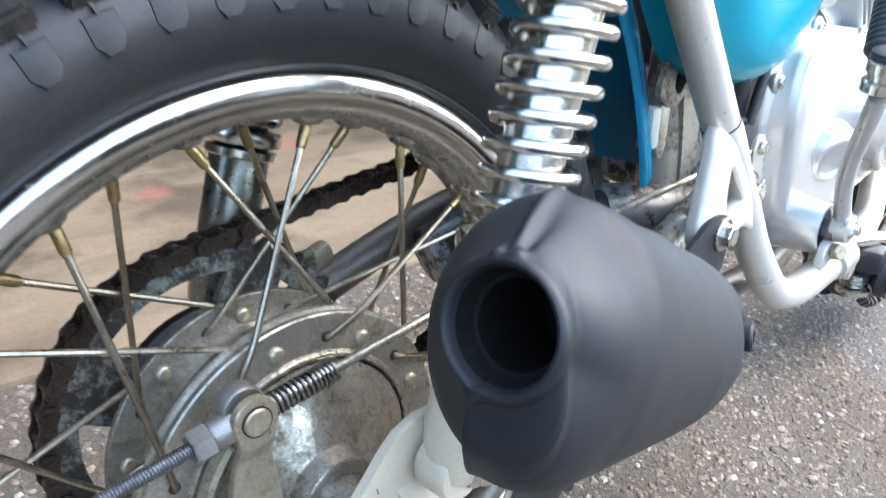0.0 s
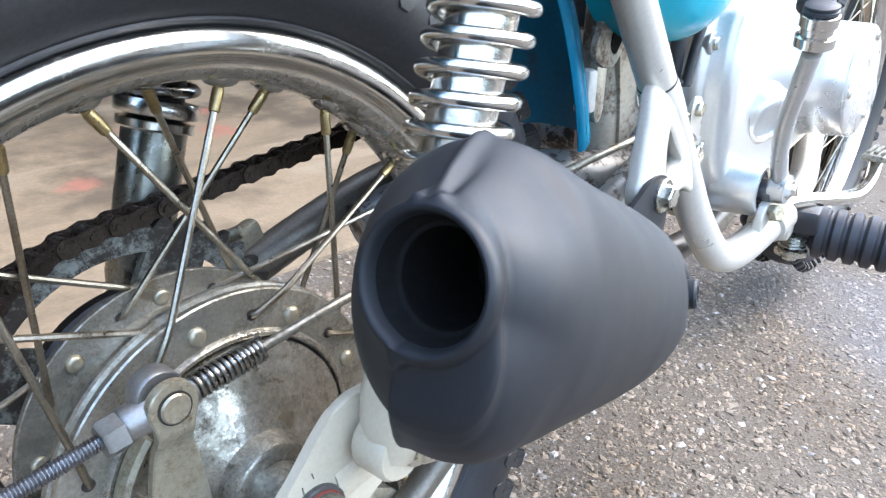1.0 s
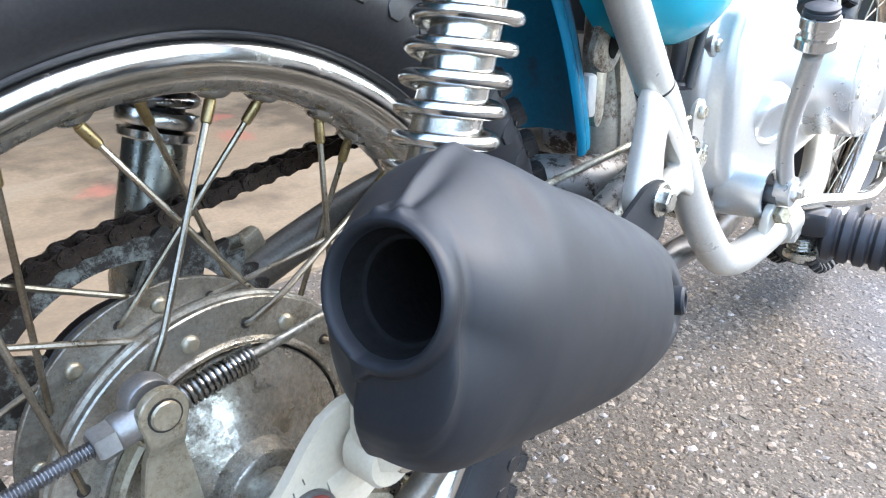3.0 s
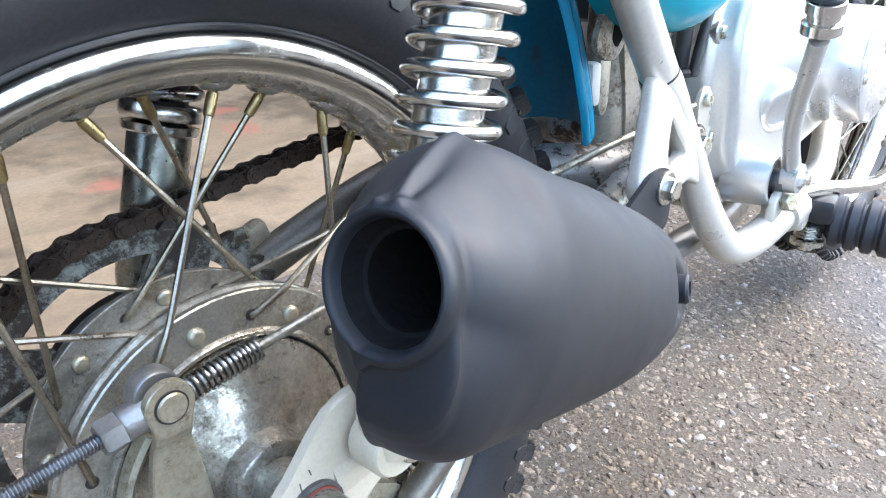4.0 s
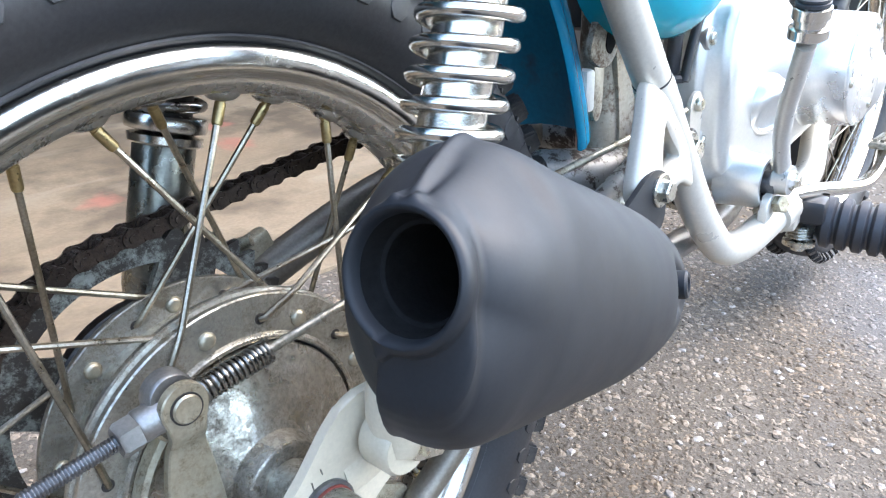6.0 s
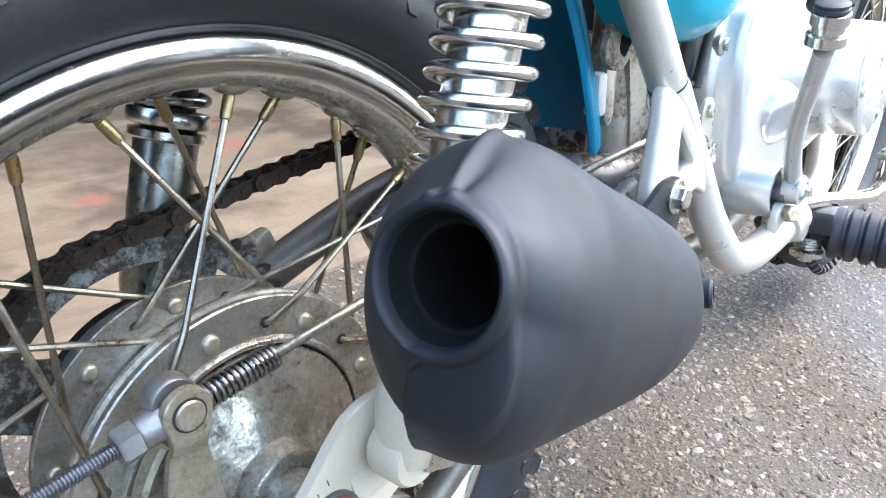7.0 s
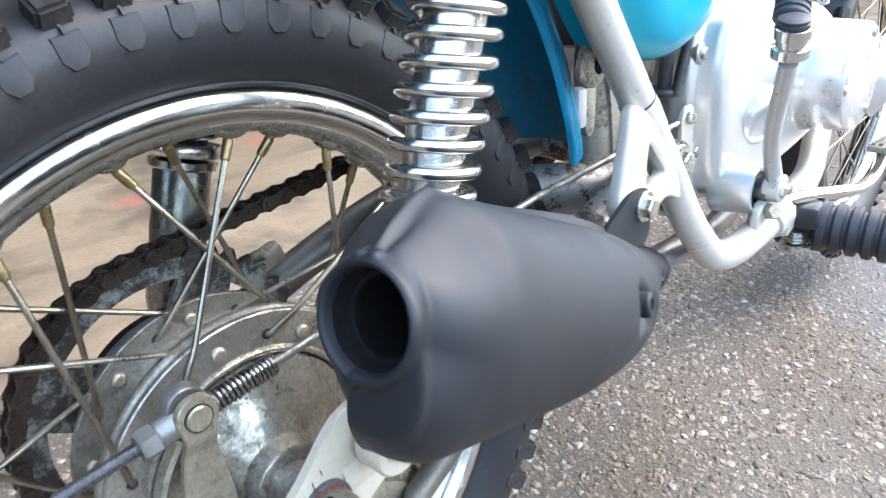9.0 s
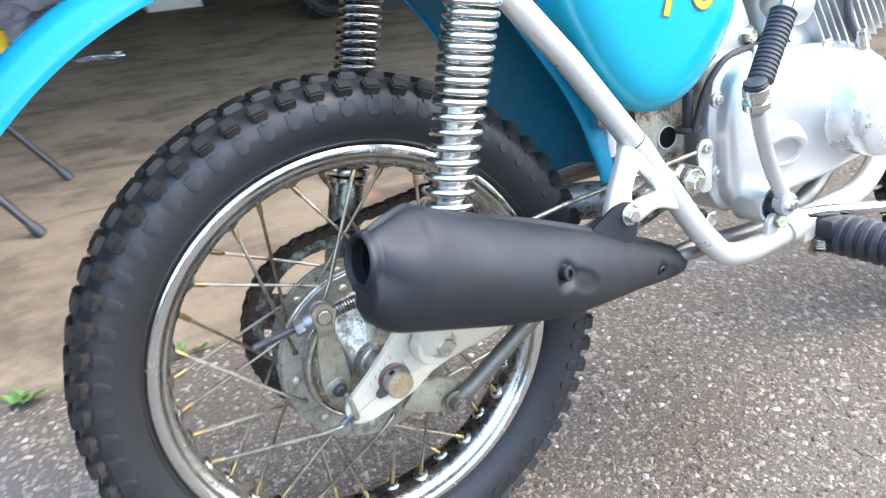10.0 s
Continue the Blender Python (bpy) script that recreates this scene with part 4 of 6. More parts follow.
# ---- swinging arm: far side, near side and its end plate
bm = bmesh.new()
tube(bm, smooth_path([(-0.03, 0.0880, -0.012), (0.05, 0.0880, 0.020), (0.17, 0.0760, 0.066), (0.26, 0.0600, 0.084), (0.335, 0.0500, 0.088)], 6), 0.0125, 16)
far_arm = part("far_swinging_arm", bm, M_DARKSTEEL, bike, "dark far tube of the swinging arm")
bm = bmesh.new()
prism(bm, rounded([(-0.045, -0.030), (-0.040, 0.004), (0.030, 0.040), (0.060, 0.028), (0.040, -0.010)], 0.008), 0.0860, 0.0910, 0.001)
part("end_plate", bm, M_CREAM, far_arm)

bm = bmesh.new()
tube(bm, smooth_path([(0.012, -0.0700, 0.006), (0.060, -0.0700, 0.014), (0.110, -0.0695, 0.026), (0.170, -0.0680, 0.044)], 6), [0.0105] * 4 + [0.0115] * 4 + [0.0122] * 11, 18, flat=1.5)
near_arm = part("near_swinging_arm", bm, M_CREAM, bike, "cream painted near tube of the swinging arm")
bm = bmesh.new()
tube(bm, smooth_path([(0.1700, -0.0680, 0.044), (0.200, -0.0670, 0.052), (0.250, -0.0640, 0.066), (0.335, -0.0560, 0.088)], 6), 0.0121, 18, flat=1.5)
part("arm_front", bm, M_CHIPPED_SHADE, near_arm, "chipped silver front of the swinging arm")
bm = bmesh.new()
outline = [(-0.045, -0.010), (-0.028, 0.004), (-0.010, 0.020), (0.004, 0.036), (0.016, 0.046), (0.040, 0.046), (0.060, 0.030), (0.090, 0.022),
           (0.060, 0.002), (0.034, -0.006), (0.018, -0.018), (-0.006, -0.026), (-0.030, -0.032), (-0.044, -0.026)]
prism(bm, rounded(outline, 0.006, 3), -0.0790, -0.0740, 0.0012)
plate = part("end_plate", bm, M_CREAM, near_arm, "cream painted axle end plate")
bm = bmesh.new()
prism(bm, rounded([(-0.0185, -0.0075), (-0.0125, -0.0025), (0.008, 0.0095), (0.0145, 0.001), (0.006, -0.0095), (-0.0155, -0.0145)], 0.003), -0.0798, -0.0793)
part("axle_slot", bm, M_GREYSTEEL, plate, "grey axle slot with adjuster plate")
bm = bmesh.new()
for i, size in enumerate((0.0030, 0.0045, 0.0030, 0.0038, 0.0030)):     # stamped alignment marks
    box(bm, (0.0005, 0.0006, size), Matrix.Translation((-0.0205 + 0.0050 * i, -0.0791, 0.0020 + 0.0044 * i)) @ Matrix.Rotation(radians(-16 + 7 * (i % 2)), 4, 'Y'))
part("alignment_marks", bm, M_DARKSTEEL, plate, "dark stamped alignment marks")
bm = bmesh.new()
lathe_axle(bm, [(0.0140, -0.0790), (0.0140, -0.0812), (0.0128, -0.0816)], 36)
part("washer", bm, M_GREYSTEEL, plate)
bm = bmesh.new()
lathe_axle(bm, [(0.0124, -0.0814), (0.0124, -0.0826), (0.0100, -0.0827)], 36)
part("sealing_ring", bm, M_REDRING, plate, "worn red ring under the nut")
bm = bmesh.new()
lathe_axle(bm, [(0.0112, -0.0812), (0.0118, -0.0840), (0.0118, -0.0925), (0.0112, -0.0936)], 40)
axle_nut = part("axle_nut", bm, M_ZINC, plate, "grey zinc axle end nut")
bm = bmesh.new()
lathe_axle(bm, [(0.0113, -0.0934), (0.0106, -0.0942), (0.0060, -0.0945), (0.0010, -0.0945)], 40)
part("end_face", bm, M_TAN, axle_nut, "rusty tan end face")
bm = bmesh.new()
lathe(bm, [(0.0024, 0.0), (0.0024, 0.0006), (0.0004, 0.0006)], place((-0.0040, -0.0885, 0.0109), (-0.34, 0, 0.94)), 18)
part("pin_hole", bm, M_SOOT, axle_nut, "dark split pin hole")
bm = bmesh.new()
d = Vector((-1, 0, -0.45)).normalized()
a0 = Vector((-0.026, -0.0765, -0.0150))
tube(bm, [a0 - d * 0.012, a0 + d * 0.026], 0.0026, 10)
hex_bolt(bm, a0 + d * 0.0150, d, 0.0052, 0.0050, 0.0)
part("chain_adjuster", bm, M_GREYSTEEL, plate, "grey steel chain adjuster bolt")
bm = bmesh.new()
prism(bm, rounded([(-0.0425, -0.0030), (-0.0388, -0.0015), (-0.0345, -0.0235), (-0.0385, -0.0255)], 0.0015), -0.0812, -0.0715, 0.0008)
part("adjuster_cap", bm, M_ZINC, plate)
bm = bmesh.new()
lathe(bm, [(0.0150, 0.0), (0.0150, 0.0020), (0.0120, 0.0030), (0.0120, 0.0120), (0.0105, 0.0130)], place((0.0400, -0.0790, 0.0310), NEAR), 28)
part("shock_stud", bm, M_CREAM, plate)
bm = bmesh.new()
hex_bolt(bm, (0.0385, -0.1010, 0.0275), NEAR, 0.0085, 0.0070, 0.0120, 0.2)
part("shock_nut", bm, M_BOLT, plate, "brassy zinc acorn nut")

# torque arm
bm = bmesh.new()
tube(bm, smooth_path([(0.0600, -0.0600, -0.0560), (0.0800, -0.0600, -0.0460), (0.1200, -0.0620, -0.0180), (0.1900, -0.0640, 0.0280)], 5), [0.0056] * 3 + [0.0078] * 13, 14)
torque_arm = part("torque_arm", bm, M_DARKSTEEL, bike, "dark weathered steel torque arm")
bm = bmesh.new()
hex_bolt(bm, (0.0600, -0.0600, -0.0560), NEAR, 0.0070, 0.0080, 0.0100, 0.1)
tube(bm, [(0.0600, -0.0600, -0.0560), (0.0600, -0.0720, -0.0560)], 0.0035, 10)
part("bolt", bm, M_DARKSTEEL, torque_arm)
bm = bmesh.new()
prism(bm, rounded([(0.010, -0.050), (0.048, -0.066), (0.072, -0.062), (0.072, -0.044), (0.050, -0.030), (0.030, -0.030)], 0.006), -0.0540, -0.0480, 0.001)
part("anchor_lug", bm, M_YZINC, brake_panel)


# ---- shock absorbers
def shock(name, lower, upper, label, z_start, dense_from, spring_mat, body_mat, tube_mat):
    lower, upper = Vector(lower), Vector(upper)
    m = place(lower, upper - lower)
    total = (upper - lower).length
    bm = bmesh.new()
    lathe(bm, [(0.0100, -0.004), (0.0155, 0.010), (0.0172, 0.020), (0.0172, z_start - 0.020), (0.0150, z_start - 0.014)], m, 28)
    body = part(name, bm, body_mat, bike, label)
    bm = bmesh.new()
    lathe(bm, [(0.0172, z_start - 0.012), (0.0218, z_start - 0.011), (0.0224, z_start - 0.009), (0.0224, z_start - 0.005), (0.0214, z_start - 0.003), (0.0140, z_start - 0.002)], m, 36)
    lathe(bm, [(0.0195, z_start - 0.0190), (0.0205, z_start - 0.0180), (0.0205, z_start - 0.0140), (0.0150, z_start - 0.0125)], m, 36)
    part("spring_seat", bm, M_CHROME, body, "chromed spring seat ring")
    bm = bmesh.new()
    lathe(bm, [(0.0136, z_start - 0.006), (0.0136, dense_from + 0.010), (0.0120, dense_from + 0.012)], m, 32)
    part("damper_tube", bm, tube_mat, body, "plated damper tube")
    bm = bmesh.new()
    zs = [z_start]
    while zs[-1] < dense_from:
        zs.append(zs[-1] + 0.0113)
    while zs[-1] < total - 0.02:
        zs.append(zs[-1] + 0.0078)
    coil(bm, (lower, upper), 0.0184, 0.0030, zs, 10, 22)
    part("spring", bm, spring_mat, body, "chromed coil spring")
    bm = bmesh.new()
    lathe(bm, [(0.0225, total - 0.022), (0.0225, total - 0.012), (0.0180, total - 0.008), (0.0090, total)], m, 28)
    part("top_cap", bm, M_CHROME, body)
    return body


near_shock = shock("near_shock_absorber", (0.0300, -0.0930, 0.0250), (0.1170, -0.1030, 0.3500), "near shock absorber with bright chromed spring", 0.1060, 0.186, M_CHROME, M_CREAM, M_CHROME)
# far spring and damper tube take darker materials: shade put into their colour
far_shock = shock("far_shock_absorber", (0.0210, 0.1040, 0.0250), (0.1080, 0.1040, 0.3500), "far shock absorber with shade-darkened chromed spring and grey body", 0.1200, 0.186, M_DARKCHROME, M_SHOCKBODY, M_GREASE)
bm = bmesh.new()
lathe_axle(bm, [(0.0125, -0.100), (0.0140, -0.098), (0.0140, -0.084), (0.0125, -0.082)], 24, at=(0.0300, 0, 0.0250))
part("lower_eye", bm, M_CREAM, near_shock)
bm = bmesh.new()
d = (Vector((0.117, -0.103, 0.35)) - Vector((0.03, -0.093, 0.025))).normalized()
m = place((0.0300, -0.0930, 0.0250), d)
lathe(bm, [(0.0125, 0.074), (0.0232, 0.080), (0.0240, 0.086), (0.0205, 0.092), (0.0150, 0.094)], m, 32)
part("preload_cam", bm, M_GREYSTEEL, near_shock, "grey steel preload cam")

# ---- silencer
MU_A = Vector((-0.0100, -0.1650, 0.1280))
MU_D = Vector((0.330, 0.090, -0.113)).normalized()
MU_UP = (Vector((0, 0, 1)) - MU_D * MU_D.z).normalized()
MU_SIDE = MU_D.cross(MU_UP).normalized()          # towards the near side
if MU_SIDE.y > 0:
    MU_SIDE = -MU_SIDE


def mu(s, up, side):
    return MU_A + MU_D * s + MU_UP * up + MU_SIDE * side


def smoothstep(a, b, x):
    t = max(0.0, min(1.0, (x - a) / (b - a)))
    return t * t * (3 - 2 * t)


# body: (along the axis, height radius, lift of the ring's centre)
BODY = [(0.0000, 0.0426, 0.0), (0.0100, 0.0427, -0.0005), (0.0250, 0.0419, -0.0015), (0.0450, 0.0411, -0.0030), (0.0650, 0.0404, -0.0042),
        (0.0850, 0.0398, -0.0052), (0.1050, 0.0391, -0.0062), (0.1250, 0.0383, -0.0070), (0.1450, 0.0374, -0.0078), (0.1700, 0.0358, -0.0085), (0.1900, 0.0340, -0.0090), (0.2150, 0.0312, -0.0095),
        (0.2500, 0.0272, -0.0095), (0.2800, 0.0236, -0.0092), (0.3100, 0.0202, -0.0088), (0.3400, 0.0168, -0.0082), (0.3600, 0.0138, -0.0070)]
# end cap, from the mouth's crest to the shoulder: (along the axis, reach) towards each side
CAP_TOP = [(-0.0398, 0.0166), (-0.0392, 0.0175), (-0.0380, 0.0182), (-0.0360, 0.0186), (-0.0338, 0.0193), (-0.0300, 0.0222), (-0.0200, 0.0296), (-0.0100, 0.0368), (-0.0050, 0.0401), (-0.0020, 0.0417), (0.0, 0.0424)]
CAP_NEAR = [(-0.0398, 0.0166), (-0.0392, 0.0175), (-0.0380, 0.0183), (-0.0362, 0.0186), (-0.0342, 0.0184), (-0.0325, 0.0177), (-0.0310, 0.0175), (-0.0296, 0.0181), (-0.0280, 0.0196), (-0.0220, 0.0244), (-0.0170, 0.0277), (-0.0130, 0.0298), (-0.0090, 0.0313), (-0.0050, 0.0325),
            (0.0, 0.0338), (0.0200, 0.0366), (0.0400, 0.0388), (0.0700, 0.0411), (0.1000, 0.0419), (0.1200, 0.0412)]
CAP_FAR = [(-0.0398, 0.0166), (-0.0392, 0.0174), (-0.0380, 0.0179), (-0.0340, 0.0182), (-0.0300, 0.0194), (-0.0200, 0.0250), (-0.0100, 0.0312), (-0.0040, 0.0346), (0.0, 0.0360), (0.0700, 0.0408)]
CAP_LOW = [(-0.0398, 0.0166), (-0.0392, 0.0174), (-0.0380, 0.0181), (-0.0360, 0.0184), (-0.0320, 0.0206), (-0.0280, 0.0240), (-0.0200, 0.0302), (-0.0100, 0.0372), (-0.0040, 0.0410), (0.0, 0.0425)]
CAP_LOBE = [(-0.0398, 0.0166), (-0.0392, 0.0174), (-0.0382, 0.0181), (-0.0372, 0.0182), (-0.0364, 0.0181), (-0.0358, 0.0196), (-0.0352, 0.0240), (-0.0345, 0.0290), (-0.0335, 0.0330), (-0.0310, 0.0362), (-0.0270, 0.0389), (-0.0200, 0.0414), (-0.0135, 0.0426), (-0.0060, 0.0430), (0.0, 0.0427)]
DENTS = [(0.1250, 0.14, 0.0078, 0.0108), (0.3060, -0.10, 0.0040, 0.0080)]   # along, angle above the side, depth, reach
LIP_N = Vector((0.956, 0.142, -0.258)).normalized()     # the mouth faces a little more to the rear than the axis
MOUTH_S, MOUTH_LIFT, MOUTH_SIDE = -0.0398, 0.0072, 0.0033
SEG = 200
bm = bmesh.new()


def along_curve(points, x):
    return float(np.interp(x, [q[0] for q in points], [q[1] for q in points]))


def bell(a, at, wide):
    """A bump of height 1 round an angle."""
    return math.exp(-(((a - at + math.pi) % (2 * math.pi) - math.pi) / wide) ** 2)


def turn_from(a, at):
    """The angle from one direction to another, between -pi and pi."""
    return (a - at + math.pi) % (2 * math.pi) - math.pi


TOP, BOTTOM = math.pi / 2 + 0.10, -math.pi / 2 - 0.30     # where the two pressed halves meet
# funnel inside the mouth: (depth behind the crest, radius)
FUNNEL = [(0.0100, 0.0129), (0.0085, 0.0135), (0.0040, 0.0146), (0.0016, 0.0151), (0.0005, 0.0157)]
stations = [-0.0398, -0.0396, -0.0391, -0.0385, -0.0378, -0.0370, -0.0360, -0.0364, -0.0358, -0.0352, -0.0345, -0.0335, -0.0325, -0.0312, -0.0304, -0.0296, -0.0288, -0.0280, -0.0265, -0.0245, -0.0220, -0.0190,
            -0.0160, -0.0140, -0.0120, -0.0100, -0.0080, -0.0060, -0.0040, -0.0020] + [0.003 * i for i in range(121)]
rings = []
mouth_c = MU_A + MU_D * MOUTH_S + MU_UP * MOUTH_LIFT + MU_SIDE * MOUTH_SIDE
lip_up = (MU_UP - LIP_N * MU_UP.dot(LIP_N)).normalized()
lip_side = (MU_SIDE - LIP_N * MU_SIDE.dot(LIP_N) - lip_up * MU_SIDE.dot(lip_up)).normalized()
for depth, r in FUNNEL:
    rings.append([mouth_c + LIP_N * depth + (lip_up * math.sin(a) + lip_side * math.cos(a)) * (r + 0.0007 * bell(a, BOTTOM, 0.10) * smoothstep(0.006, 0.0, depth))
                  for a in (2 * math.pi * k / SEG for k in range(SEG))])
for s in stations:
    w = smoothstep(0.0, -0.034, s)
    nn = (MU_D * (1 - w) + LIP_N * w).normalized()
    up_ = (MU_UP - nn * MU_UP.dot(nn)).normalized()
    sd_ = (MU_SIDE - nn * MU_SIDE.dot(nn) - up_ * MU_SIDE.dot(up_)).normalized()
    side = MOUTH_SIDE * smoothstep(-0.003, -0.034, s) + 0.0015 * smoothstep(0.02, 0.10, s) - 0.0115 * smoothstep(0.12, 0.31, s)
    lift = float(np.interp(s, (-0.0398, -0.0320, -0.0030, 0.0), (0.0072, 0.0068, 0.0005, 0.0))) if s < 0 else float(np.interp(s, [q[0] for q in BODY], [q[2] for q in BODY]))
    body_r = float(np.interp(s, [q[0] for q in BODY], [q[1] for q in BODY]))
    wide = body_r * (1.0 + 0.07 * smoothstep(0.0, 0.08, s) * smoothstep(0.28, 0.15, s))
    k_ = smoothstep(0.07, 0.12, s)
    near = along_curve(CAP_NEAR, s) * (1 - k_) + wide * k_
    k_ = smoothstep(0.02, 0.07, s)
    far = along_curve(CAP_FAR, s) * (1 - k_) + wide * k_
    top, low = (along_curve(CAP_TOP, s), along_curve(CAP_LOW, s)) if s < 0 else (body_r, body_r)
    lobe = along_curve(CAP_LOBE, s) - low if s < 0 else 0.0
    cone = smoothstep(-0.034, -0.024, s) * smoothstep(0.012, -0.008, s)
    facet = smoothstep(-0.034, -0.020, s) * smoothstep(0.0045, -0.0045, s)
    ring = []
    for k in range(SEG):
        a = 2 * math.pi * k / SEG                  # 0: near side, quarter: up
        c, sn = math.cos(a), math.sin(a)
        x, y = c * (near if c > 0 else far), sn * (top if sn > 0 else low)
        from_seam = turn_from(a, BOTTOM)           # grows towards the near side
        # swollen lower half of the end, stepping out sharply below the mouth
        grow = lobe * smoothstep(-0.10, 0.06, from_seam) * smoothstep(1.75, 0.62, from_seam)
        # bead where the halves are pressed together
        grow += (0.0010 + 0.0014 * cone + 0.0036 * smoothstep(0.02, 0.14, s) * smoothstep(0.36, 0.30, s)) * bell(a, TOP, 0.075) * smoothstep(-0.0370, -0.0330, s)
        grow -= 0.0009 * bell(a, TOP - 0.18, 0.08) * smoothstep(-0.0365, -0.0320, s) * smoothstep(-0.006, -0.024, s)
        grow += 0.0013 * (bell(a, TOP + 0.16, 0.09) + bell(a, TOP - 0.16, 0.11)) * smoothstep(-0.0398, -0.0375, s) * smoothstep(-0.0310, -0.0345, s)
        grow += 0.0018 * bell(a, BOTTOM, 0.085) * smoothstep(-0.034, -0.022, s) * smoothstep(0.30, 0.20, s)
        grow += 0.0034 * bell(a, BOTTOM + 0.03, 0.12) * smoothstep(-0.0398, -0.0380, s) * smoothstep(-0.0330, -0.0365, s)
        # flat facet beside the upper ridge
        grow -= 0.0027 * bell(a, 0.92, 0.42) * facet
        rr = math.hypot(x, y)
        for ds, da, depth, reach in DENTS:
            across = math.sin(a - da) * rr
            if c > 0:
                q = ((s - ds) / reach) ** 2 + (across / reach) ** 2
                grow -= depth * math.exp(-q * q)
                q = ((s - ds - 2.2 * reach) / (2.0 * reach)) ** 2 + ((across + 0.15 * (s - ds)) / (0.95 * reach)) ** 2
                grow -= 0.36 * depth * math.exp(-(1.15 * q) ** 3)
        f = (rr + grow) / rr
        ring.append(MU_A + MU_D * s + MU_UP * lift + MU_SIDE * side + up_ * (y * f) + sd_ * (x * f))
    rings.append(ring)
loft(bm, rings, cap=False)
bm.faces.ensure_lookup_table()
for f in bm.faces[:2 * SEG]:                       # sooted inner end of the funnel
    f.material_index = 1
silencer = part("silencer", bm, M_BLACK, bike, "matt black two-piece silencer with tapered body", 70)
silencer.data.materials.append(M_SOOT)
bm = bmesh.new()
m = place(mouth_c, -LIP_N)
loft(bm, [[m @ Vector((rr * math.cos(a), rr * math.sin(a), hh)) for a in (2 * math.pi * k / 48 for k in range(48))]
          for rr, hh in ((0.0131, -0.0098), (0.0124, -0.0099), (0.0119, -0.0104), (0.0119, -0.0118), (0.0126, -0.0122), (0.0126, -0.0480), (0.0020, -0.0482))], cap=False)
part("outlet_tube", bm, M_SOOT, silencer, "sooty black outlet tube")
for (s, ang, _, _), rad in zip(DENTS, (0.0058, 0.0046)):
    n = (MU_SIDE * math.cos(ang) + MU_UP * math.sin(ang)).normalized()
    at = mu(0.1230, 0.0012, 0.0442) if s < 0.2 else mu(s, -0.0110, 0.0105)
    bm = bmesh.new()
    lathe(bm, [(rad + 0.0020, -0.0130), (rad + 0.0020, -0.0070), (rad, -0.0066), (rad, -0.0010), (rad - 0.0008, 0.0), (rad * 0.55, 0.0), (rad * 0.5, -0.0030)], place(at, n), 24)
    part("cap_screw", bm, M_BLACK, silencer, "black socket cap screw")
bm = bmesh.new()
tube(bm, smooth_path([mu(0.335, -0.0085, -0.011), (0.318, -0.0705, 0.0165), (0.340, -0.0700, 0.0165), (0.385, -0.0660, 0.0125), (0.430, -0.0600, 0.0080), (0.490, -0.0480, 0.0080), (0.560, -0.0300, 0.0200), (0.610, -0.0200, 0.0600)], 6), 0.0100, 16)
part("exhaust_pipe", bm, M_CLEVIS, silencer, "dull grey exhaust pipe under the engine")
bm = bmesh.new()
outl = [(0.1860, 0.0850), (0.2110, 0.0995), (0.2215, 0.1030), (0.2320, 0.1000), (0.2372, 0.0930), (0.2370, 0.0800), (0.2350, 0.0640), (0.2060, 0.0650)]
prism(bm, rounded(outl, 0.007), -0.1060, -0.1030, 0.0008)
bracket = part("bracket", bm, M_BLACK, silencer, "black silencer hanger plate")
bm = bmesh.new()
hex_bolt(bm, (0.2290, -0.1060, 0.0895), NEAR, 0.0066, 0.0055, 0.0098, 0.45)
part("bolt", bm, M_BOLT, bracket, "zinc hex bolt with washer")

# ---- frame
bm = bmesh.new()
tube(bm, [(0.1079, -0.0732, 0.3305), (0.1441, -0.0780, 0.2821), (0.1922, -0.0811, 0.2263), (0.2560, -0.0823, 0.1445)], 0.0112, 24)
frame_tube = part("seat_stay", bm, M_SILVER, bike, "silver painted rear frame tube")
bm = bmesh.new()
d = Vector((0.0230, 0.0, -0.0320)).normalized()
lathe(bm, [(0.0108, -0.0012), (0.0115, -0.0010), (0.0116, 0.0), (0.0108, 0.0004)], place((0.2550, -0.0823, 0.1455), d), 32)
part("joint_line", bm, M_GREASE, frame_tube, "dark joint between the frame tubes")
bm = bmesh.new()
pth = smooth_path([(0.2556, -0.0823, 0.1447), (0.2706, -0.0842, 0.1219), (0.2915, -0.0855, 0.0931), (0.3165, -0.0885, 0.0550), (0.3354, -0.0926, 0.0300), (0.3510, -0.0965, 0.0150), (0.3720, -0.1010, 0.0120), (0.4050, -0.1040, 0.0170), (0.4450, -0.1060, 0.0265)], 6)
tube(bm, pth, [0.0118] + [0.0122] * 5 + [0.0116] * (len(pth) - 6), 24)
lower_tube = part("lower_tube", bm, M_SILVER, bike, "silver painted lower frame tube bent towards the footrest")
def ring_path(pts, n=5):
    """Closed Catmull-Rom through the points."""
    p = [Vector(q) for q in pts]
    k = len(p)
    return smooth_path([p[-1]] + p + [p[0]], n)[n:n * (k + 1)]


